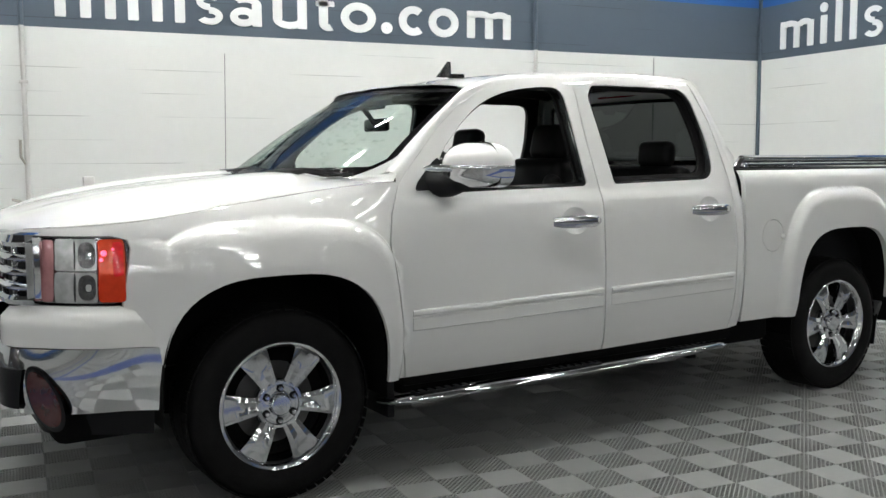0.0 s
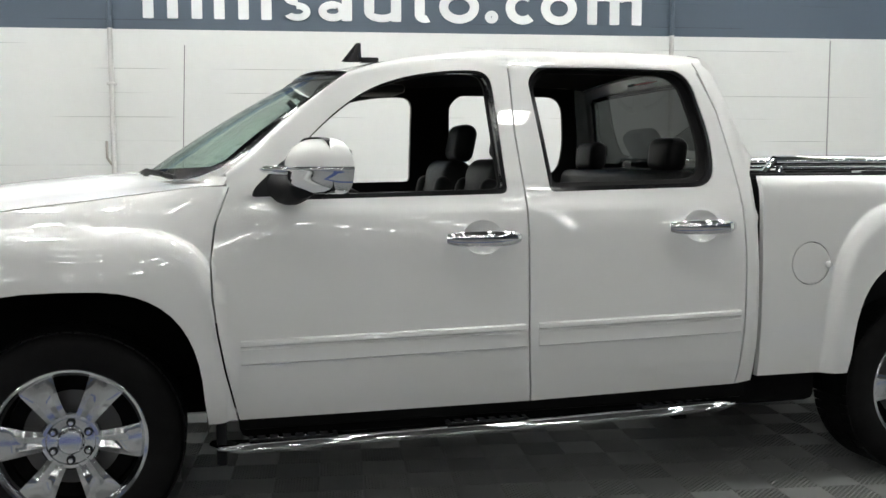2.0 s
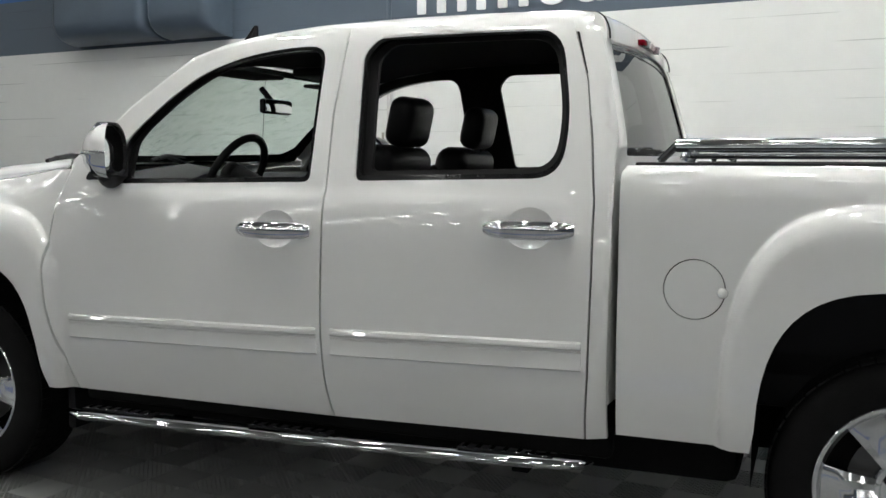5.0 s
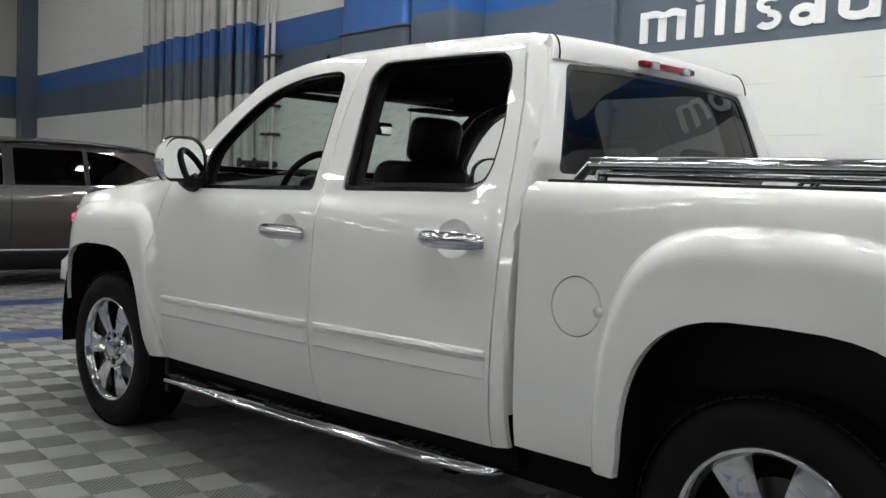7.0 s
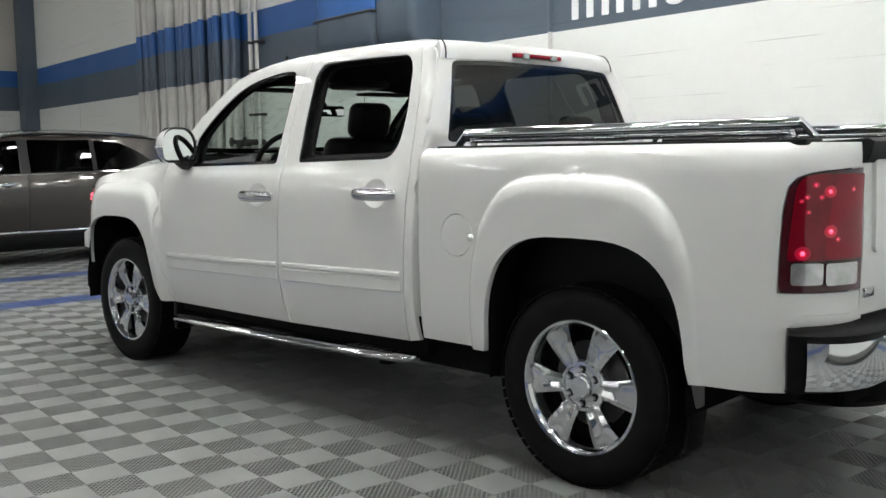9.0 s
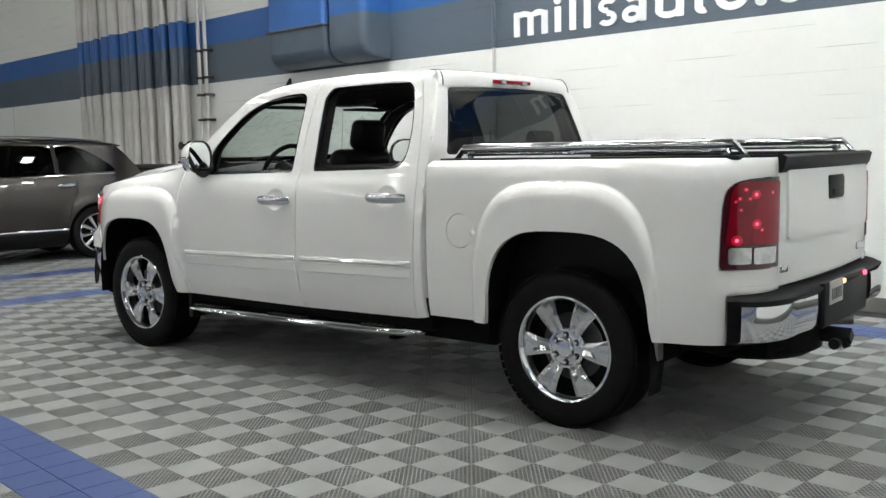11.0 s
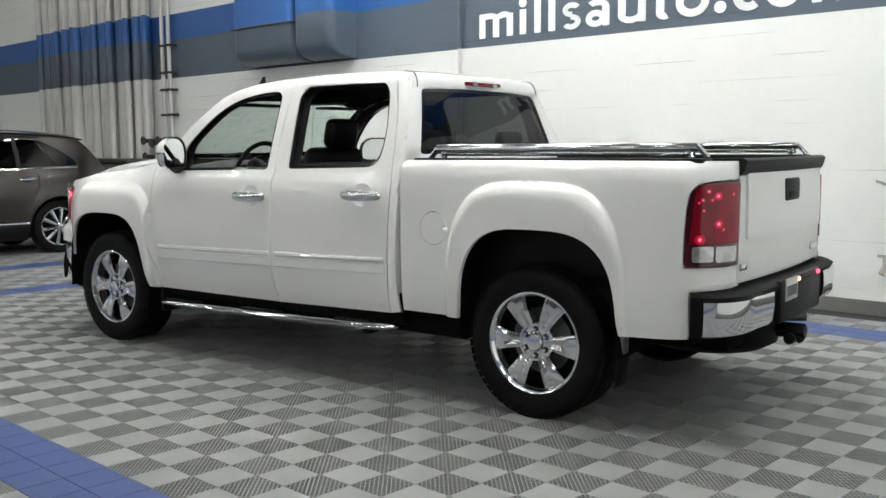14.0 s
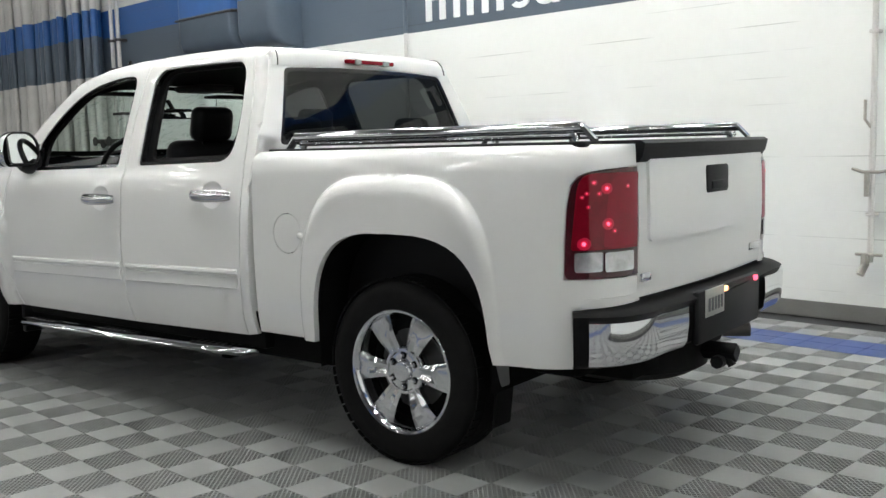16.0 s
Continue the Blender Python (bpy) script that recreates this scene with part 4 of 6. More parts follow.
# headlamps
for s in (-1, 1):
    lamp_o = [(LAMP_U + .004, 1.10), (LAMP_U - .004, 1.13), (-2.50, 1.146), (-2.76, 1.146), (-2.815, 1.14), (-2.805, .892), (-2.6, .888), (-2.50, .888), (LAMP_U - .032, .90)]
    bm = bmesh.new()
    sheet(bm, fillet(lamp_o, 0.012, 2), [], lambda u, z: side(u, z, -0.012, s), 0.04, 0.02)
    lamp = part("headlight", bm, material("dark_chrome", (.25, .25, .26), .15, metal=1.0), TRUCK, "headlight with clear lens and amber side marker")
    for nm, mat, ua, ub, za, zb in (("amber_marker", AMBER, -2.458, -2.556, .896, 1.138), ("upper_lamp", CLEAR_LENS, -2.561, -2.735, 1.018, 1.140), ("lower_lamp", CLEAR_LENS, -2.561, -2.735, .894, 1.012), ("turn_signal", PINK, -2.740, -2.80, .897, 1.136)):
        bm = bmesh.new()
        sheet(bm, fillet([(ua, za), (ub, za), (ub, zb), (ua, zb)], 0.015, 3), [], lambda u, z: side(u, z, 0.002, s), 0.035, 0.015)
        part(nm, bm, mat, lamp)
    for zc in (1.078, .953):
        for nm, mat, uc, ru, rz, off in (("reflector_bowl", BOWL, -2.600, .034, .050, .0035), ("lamp_bulb", CHROME, -2.592, .011, .014, .0075), ("lens_divider", BOWL, -2.648, .004, .056, .0035)):
            bm = bmesh.new()
            sheet(bm, [(uc + ru * math.cos(a), zc + rz * math.copysign(abs(math.sin(a)) ** .6, math.sin(a))) for a in [2 * math.pi * k / 24 for k in range(24)]], [], lambda u, z: side(u, z, off, s), .03, .004)
            part(nm, bm, mat, lamp)
    bm = bmesh.new()
    sheet(bm, fillet([(-2.463, 1.000), (-2.500, .992), (-2.500, 1.128), (-2.463, 1.128)], .012, 3), [], lambda u, z: side(u, z, 0.0035, s), .03, .004)
    part("lit_marker", bm, MARKER, lamp, "red lit marker lens")
    for u, z, r_ in ((-2.535, 1.085, .012), (-2.545, 1.06, .008), (-2.50, 1.10, .006)):
        bm = bmesh.new()
        bmesh.ops.create_uvsphere(bm, u_segments=12, v_segments=8, radius=r_)
        bmesh.ops.translate(bm, verts=bm.verts, vec=side(u, z, .001, s))
        part("bulb_or_glint", bm, BULB_RED, lamp)
# hood
def hood_mid(x):
    return float(np.interp(x, [-2.86, -2.78, -2.6, -2.3, -2.0, -1.7, -1.5], [1.175, 1.215, 1.262, 1.315, 1.35, 1.372, 1.378]))


def hood_edge(x):
    """Half width and height of the hood's edge at x."""
    if x >= FX:
        z = hood_edge_z(x)
        return half_width(x, z) - nose_cut(x, z), z
    t = math.asin(min(1.0, (FX - x) / (FA - 0.02)))
    z = hood_edge_z(FX - t / (math.pi / 2) * FL)
    return half_width(FX, z) - nose_cut(FX - t / (math.pi / 2) * FL, z) - FB * (1 - math.cos(t)), z


def hood_edge_z(x):
    return float(np.interp(x, [p[0] for p in fender_top[::-1]], [p[1] for p in fender_top[::-1]]))


bm = bmesh.new()
rows = []
for k in range(27):
    r = []
    for j in range(-14, 15):
        v = j / 14
        xr = -1.285 - 0.37 * (1 - abs(v) ** 2.6)
        xf = -2.775 - 0.085 * (1 - abs(v) ** 2.2)
        x = xr + (xf - xr) * k / 26
        ye, ze = hood_edge(max(x, -2.80))
        ye, ze = ye - 0.004, ze + 0.003
        bulge = 0.022 * (ramp(.30, .42, abs(v)) - ramp(.62, .8, abs(v)))
        z = ze + (hood_mid(x) - ze) * (1 - abs(v) ** 2.6) + bulge * ramp(-2.8, -2.4, x)
        r.append((x, v * ye, z))
    rows.append(r)
rows.append([(p[0] - 0.012, p[1], p[2] - 0.045) for p in rows[-1]])
lift = lambda j: ramp(.70, .90, abs(j - 14) / 14)
rows.insert(0, [(p[0] + .018, p[1], p[2] - .018 + (1.378 - p[2] + .018) * lift(j)) for j, p in enumerate(rows[0])])
grid_mesh(bm, rows)
part("hood", bm, PAINT, TRUCK, angle=60)
# grille, bent round the nose
def nose(z, off, u0):
    us = list(np.linspace(u0, -3.09, 8))
    mid = [Vector((-2.83 - off - .02 * math.sin(math.pi * k / 8), -.53 + 1.06 * k / 8, z)) for k in range(1, 8)]
    return [side(u, .9, off, -1) * 1 + Vector((0, 0, z - .9)) for u in us] + mid + [side(u, .9, off, 1) + Vector((0, 0, z - .9)) for u in us[::-1]]


bm = bmesh.new()
grid_mesh(bm, [nose(z, o, -2.815) for z, o in ((.884, -.02), (.884, .022), (.905, .030), (.920, .022), (.920, -.015))])
grid_mesh(bm, [nose(z, o, -2.815) for z, o in ((1.112, -.015), (1.112, .020), (1.13, .028), (1.158, .018), (1.166, -.02))])
for s in (-1, 1):
    ends = [[side(u, .9, o, s) + Vector((0, 0, z - .9)) for z in (.886, 1.02, 1.16)] for u, o in ((-2.815, -.02), (-2.815, .024), (-2.852, .028), (-2.86, -.015))]
    grid_mesh(bm, ends)
gr = part("grille_frame", bm, CHROME, TRUCK, "chrome grille with bars", angle=40)
bm = bmesh.new()
grid_mesh(bm, [nose(z, -.02, -2.83) for z in (.89, 1.0, 1.15)])
part("grille_opening", bm, BLACK, gr)
for z in (.955, 1.012, 1.07):
    bm = bmesh.new()
    tube(bm, nose(z, .006, -2.84), .018, 8, sx=.7)
    part("grille_bar", bm, CHROME, gr)
for y in (-.72, -.6, -.4, -.2, 0, .2, .4, .6, .72):
    x_ = min(nose(1.0, -.008, -2.84), key=lambda p: abs(p.y - y)).x
    part("grille_post", boxed(x_ - .012, x_ + .012, y - .008, y + .008, .91, 1.12, bevel=0.003), CHROME, gr)
part("badge", boxed(-2.905, -2.865, -.17, .17, .965, 1.055, bevel=0.012), RED_DARK, gr)
# front bumper
for nm, mat, z0, z1, off in (("front_bumper", CHROME, .455, .714, .035), ("bumper_apron", BLACK, .345, .45, -.05)):
    bm = bmesh.new()
    rows = []
    for k in range(9):
        z = z0 + (z1 - z0) * k / 8
        bulge = off + 0.018 * math.sin(math.pi * k / 8)
        low = nm == "bumper_apron"
        us = [-2.37 if low else -2.335] + list(np.linspace(-2.40 if low else -2.37, -3.09, 20))
        reach = lambda u: -.075 - .02 * (1 - k / 8) if low else bulge * ramp(-2.40, -2.80, u) - .004 - .035 * (1 - k / 8) ** 1.5 * ramp(-2.85, -2.5, u)
        left = [side(u, .66, reach(u), -1) for u in us]
        right = [side(u, .66, reach(u), 1) for u in us[::-1]]
        rows.append([Vector((p.x, p.y, z)) for p in left + right])
    rows.append([p + Vector((0.05, 0, 0)) for p in rows[-1]])
    grid_mesh(bm, rows)
    part(nm, bm, mat, TRUCK, angle=60)
part("bumper_line", boxed(-2.86, -2.84, -.5, .5, .712, .724, bevel=0.003), GLOSS_BLACK, TRUCK)
for s in (-1, 1):
    for nm, mat, k_, off in (("fog_recess", BLACK, 1.18, .0555), ("fog_light", FOG, 1.0, .0585)):
        bm = bmesh.new()
        oval = [(.058 * k_ * math.cos(a), .118 * k_ * math.sin(a)) for a in [2 * math.pi * k / 28 for k in range(28)]]
        tilt = radians(27)
        sheet(bm, [(-2.765 + p * math.cos(tilt) - q * math.sin(tilt), .523 + p * math.sin(tilt) + q * math.cos(tilt)) for p, q in oval], [], lambda u, z: Vector((*side(u, .66, off, s)[:2], z)), .03, .012)
        part(nm, bm, mat, TRUCK, "dark slanted fog light in the bumper" if k_ == 1.0 else "")
bm = bmesh.new()
grid_mesh(bm, [[Vector((*side(u, .66, o, sd)[:2], z)) for sd, line in ((-1, np.linspace(u0, -3.09, 8)), (1, np.linspace(-3.09, u0, 8))) for u in line] for z, o, u0 in ((.475, .03, -2.90), (.480, .0575, -2.895), (.55, .0590, -2.885), (.635, .0575, -2.865), (.640, .03, -2.865))])
part("air_intake", bm, BLACK, TRUCK, "black air intake in the bumper", angle=40)

# ---- bed ----
bed_top = [(.975, 1.385), (2.50, 1.385), (2.70, 1.382), (3.005, 1.372)]
LAMP_LINE = [(2.655, .868), (2.659, 1.0), (2.667, 1.14), (2.682, 1.218), (2.711, 1.249), (2.750, 1.263), (2.808, 1.271), (3.004, 1.281)]      # front edge of the tail lamp
bed = [(.955, .505), (.955, 1.348)] + [(.968, 1.370)] + [(2.5, 1.370), (3.008, 1.366), (3.008, 1.286)] + [(u - .004, z + .003) for u, z in LAMP_LINE[-2:0:-1]] + [(2.651, .864), (3.008, .862), (3.008, .760), (2.735, .752), (2.695, .742), (2.682, .715), (2.678, .52), (2.322, .505)] + arch_line(1, 1, -1)[:] + [(1.368, .505)]
bed = [p for p in bed if not (1.37 < p[0] < 2.32 and p[1] < .5)]
FUEL = [(1.19 + .094 * math.cos(a), .992 + .094 * math.sin(a)) for a in [2 * math.pi * k / 36 for k in range(36)]]
for s in (-1, 1):
    bm = bmesh.new()
    sheet(bm, bed, [FUEL] if s < 0 else [], lambda u, z: side(u, z, 0, s), 0.026, 0.03, creases=brow_lines(1))
    part("bed_side", bm, PAINT, TRUCK, angle=50)
bm = bmesh.new()
sheet(bm, [(1.19 + .0905 * math.cos(a), .992 + .0905 * math.sin(a)) for a in [2 * math.pi * k / 36 for k in range(36)]], [], lambda u, z: side(u, z, -0.001, -1), 0.04, 0.02)
lid = part("fuel_door", bm, PAINT, TRUCK, "round fuel door")
bm = bmesh.new()
bmesh.ops.create_uvsphere(bm, u_segments=12, v_segments=8, radius=0.017)
bmesh.ops.translate(bm, verts=bm.verts, vec=side(1.275, .985, 0.0, -1))
part("lid_knob", bm, PAINT, lid)
part("bed_liner", boxed(0.99, 2.74, -0.80, 0.80, 0.60, 0.80, bevel=0.02), BLACK, TRUCK)
# front panel coloured black to stand in for shade in the cab gap
part("bed_front_dark", boxed(0.975, 1.02, -0.93, 0.93, 0.62, 1.36, bevel=0.01), UNDER, TRUCK)
for s in (-1, 1):
    part("inner_bed_wall", boxed(1.0, 2.76, min(s * .80, s * .74), max(s * .80, s * .74), .7, 1.36, bevel=0.01), BLACK, TRUCK)
    part("rail_cap", boxed(0.985, 2.70, min(s * .895, s * .76), max(s * .905, s * .76), 1.358, 1.380, bevel=0.006), BLACK, TRUCK)
    # chrome rail on its two feet
    y = s * .815
    bm = bmesh.new()
    tube(bm, [(1.104, y, 1.434), (2.648, y, 1.434)], 0.027, 14, sz=0.85)
    rail = part("bed_rail", bm, CHROME, TRUCK, "chrome bed rail tube")
    for x0, d in ((1.051, 1), (2.700, -1)):
        bm = bmesh.new()
        tube(bm, [(x0, y, 1.382), (x0 + d * .012, y, 1.394), (x0 + d * .050, y, 1.432), (x0 + d * .066, y, 1.442), (x0 + d * .100, y, 1.442), (x0 + d * .108, y, 1.436), (x0 + d * .085, y, 1.382)], .0125, 10, sx=2.0)
        part("rail_foot", bm, CHROME, rail)
    bm = bmesh.new()
    tube(bm, [(1.14, y, 1.400), (2.61, y, 1.400)], 0.010, 8, sx=2.2)
    part("lower_bar", bm, CHROME, rail)

# tail lamps
for s in (-1, 1):
    out = fillet(LAMP_LINE + [(3.004, .868)], [.025] + [.02] * 6 + [.01, .01], 3)
    bm = bmesh.new()
    sheet(bm, out, [], lambda u, z: side(u, z, 0.004, s), 0.03, 0.03)
    lamp = part("tail_light", bm, RED_DARK, TRUCK, "tall red tail light with clear reverse lamp")
    for nm, mat, ua, ub, za, zb in (("red_lens", RED_LENS, 2.680, 2.996, .976, 1.262), ("lit_chamber", RED_CHAMBER, 2.812, 2.988, .985, 1.255), ("reverse_lens", CLEAR_LENS, 2.695, 2.808, .893, .967), ("reverse_reflector", CLEAR_LENS, 2.820, 2.968, .890, .965)):
        bm = bmesh.new()
        sheet(bm, fillet([(ua, za), (ub, za), (ub, zb), (ua + (.03 if zb > 1.2 else 0), zb)], [.015, .012, .012, .065 if zb > 1.2 else .012], 4), [], lambda u, z: side(u, z, 0.0108 if nm == "lit_chamber" else 0.010, s), 0.03, 0.01)
        part(nm, bm, mat, lamp)
    # each lit bulb with a halo of glowing rings; the last five imitate lamp glints
    for u, z, r_ in ((2.825, 1.204, .0070), (2.832, 1.072, .0075), (2.862, 1.045, .003), (2.732, 1.000, .0080), (2.929, 1.210, .003), (2.749, 1.137, .0025), (2.743, 1.187, .003), (2.771, 1.227, .0035), (2.793, 1.186, .003), (2.724, 1.174, .0025)):
        for nm, mat, k, off in (("outer_glow", GLOW_DIM, 3.4, .0118), ("inner_glow", BULB_GLOW, 2.0, .0124)):
            bm = bmesh.new()
            sheet(bm, [(u + r_ * k * math.cos(math.pi * q / 9), z + r_ * k * .85 * math.sin(math.pi * q / 9)) for q in range(18)], [], lambda uu, zz: side(uu, zz, off, s), 0.03, 0.004)
            part(nm, bm, mat, lamp)
        bm = bmesh.new()
        bmesh.ops.create_uvsphere(bm, u_segments=12, v_segments=8, radius=r_)
        bmesh.ops.translate(bm, verts=bm.verts, vec=side(u, z, .0105, s))
        part("bulb_or_glint", bm, BULB_RED, lamp)

# tailgate
def gate_place(off=0.0):
    def f(y, z):
        return Vector((RX + RA + 0.030 * (1 - (y / .69) ** 2) + 0.010 * math.sin(math.pi * (z - .8) / .57) + off, y, z))
    return f


bm = bmesh.new()
sheet(bm, fillet([(-.686, .772), (.686, .772), (.686, 1.372), (-.686, 1.372)], .02), [], gate_place(), 0.06, 0.04, lambda p: Vector((-0.04, 0, 0)))
gate = part("tailgate", bm, PAINT, TRUCK, "white tailgate with black top cap")
bm = bmesh.new()
sheet(bm, fillet([(-.625, .985), (.64, .985), (.64, 1.31), (-.625, 1.31)], .03), [], gate_place(0.014), 0.06, 0.018, lambda p: Vector((-0.018, 0, 0)))
part("raised_panel", bm, PAINT, gate)
bm = bmesh.new()
rows = []
for k in range(17):
    y = -.688 + 1.376 * k / 16
    x = gate_place()(y, 1.33).x
    rows.append([(x - .10, y, 1.374), (x + .016, y, 1.380), (x + .036, y, 1.368), (x + .024, y, 1.318), (x + .008, y, 1.296), (x - .012, y, 1.294)])
vv = grid_mesh(bm, rows, True)
bm.faces.new(vv[0]), bm.faces.new(vv[-1])
part("gate_spoiler", bm, BLACK, gate, "black plastic tailgate cap", angle=25)
x = gate_place()(0.05, 1.2).x
part("gate_handle_bezel", boxed(x - .02, x + .022, -.128, .128, 1.142, 1.270, bevel=0.02), BLACK, gate, "black tailgate handle")
part("gate_handle", boxed(x, x + .03, -.085, .085, 1.160, 1.200, bevel=0.01), BLACK, gate)
for y0, y1, z0, z1 in ((.49, .63, .836, .872), (-.672, -.592, .832, .866)):
    x = gate_place()((y0 + y1) / 2, z0).x
    part("emblem", boxed(x - .012, x + .011, y0, y1, z0, z1, bevel=0.003), CHROME, gate, "small chrome emblem")

# raised lip of the bed's skin round the bumper's corners
for s in (-1, 1):
    lip = fillet([(2.660, .56), (2.680, .56), (2.682, .745), (2.730, .770), (3.004, .772), (3.004, .792), (2.728, .790), (2.665, .765)], [.004, .004, .02, .03, .004, .004, .03, .03], 4)
    bm = bmesh.new()
    sheet(bm, lip, [], lambda u, z: side(u, z, 0.006, s), 0.03, 0.010)
    part("corner_lip", bm, PAINT, TRUCK, angle=50)

# rear bumper
def bumper_ring(z, off, u0=2.684):
    us = [u0] + list(np.linspace(u0 + .05, 3.01, 9))
    near = lambda u: .022 + (off - .022) * ramp(RX + .02, RX + .36, u) if off > .022 else off
    L = [side(u, .74, near(u), -1) for u in us]
    R = [side(u, .74, near(u), 1) for u in us[::-1]]
    mid = [Vector((RX + RA + off + .035 * math.sin(math.pi * k / 8), -.6 + 1.2 * k / 8, 0)) for k in range(9)]
    return [Vector((p.x, p.y, z)) for p in L + mid + R]


def bumper_part(name, mat, levels, label="", sel=None):
    bm = bmesh.new()
    rows = [bumper_ring(z, o) for z, o in levels]
    if sel:
        rows = [r[sel[0]:sel[1]] for r in rows]
    grid_mesh(bm, rows)
    return part(name, bm, mat, TRUCK, label, angle=40)


bumper_part("rear_bumper", RUBBER, [(.750, -.04), (.748, .06), (.732, .092), (.706, .078), (.62, .074), (.55, .062), (.53, .03), (.53, -.04)], "black rear bumper with step pad")
n = len(bumper_ring(.6, .1))
bumper_part("bumper_chrome", CHROME, [(.718, .084), (.710, .099), (.64, .101), (.57, .092), (.545, .076)], "chrome bumper corner", (1, 12))
bumper_part("bumper_chrome", CHROME, [(.718, .084), (.710, .099), (.64, .101), (.57, .092), (.545, .076)], "chrome bumper corner", (n - 12, n - 1))
xb = RX + RA + .108
pl = part("plate_recess", boxed(xb - .03, xb + .012, -.36, .36, .53, .757, bevel=0.02), BLACK, TRUCK)
p_ = part("number_plate", boxed(xb + .010, xb + .018, -.300, -.100, .640, .757, bevel=0.004), PLATE, TRUCK, "white plate with plain dark bars")
for k in range(5):
    part("plate_bar", boxed(xb + .018, xb + .021, -.280 + k * .034, -.262 + k * .034, .664, .719), PLATE_INK, p_, smooth=False)
for y, mat in ((-.085, BULB_WARM), (.285, BULB_RED)):
    part("plate_lamp", boxed(xb + .006, xb + .024, y - .016, y + .016, .725, .748, bevel=0.006), mat, TRUCK)
bm = bmesh.new()
tube(bm, [(2.70, 0, .44), (2.95, 0, .44)], 0.042, 4)
tube(bm, [(2.90, 0, .43), (2.93, 0, .38)], 0.02, 8)
tube(bm, [(2.88, -.06, .40), (2.88, .06, .40)], 0.03, 8)
part("tow_hitch", bm, BLACK, TRUCK, "black tow hitch receiver")

# ---- side trim ----
def strip(name, mat, u0, u1, z0, z1, slope, th, label=""):
    """A body-side strip whose section has a step."""
    for s in (-1, 1):
        bm = bmesh.new()
        rows = []
        for k in range(21):
            u = u0 + (u1 - u0) * k / 20
            dz = slope * (u - u0)
            end = min(1.0, min(k, 20 - k) / 1.0 * .5 + .5)
            prof = [(0, -.007), (.02, th * .7), (.06, th * 1.08), (.52, th * .75), (.60, th * .7), (.64, th * .1), (.70, th * .1), (.74, th * 1.3), (.80, th * 1.45), (.92, th * 1.2), (1.0, -.007)]
            rows.append([side(u, z0 + dz + (z1 - z0) * q, o * end - .0005, s) for q, o in prof])
        vv = grid_mesh(bm, rows)
        bm.faces.new(vv[0]), bm.faces.new(vv[-1][::-1])
        part(name, bm, mat, TRUCK, label, angle=25)


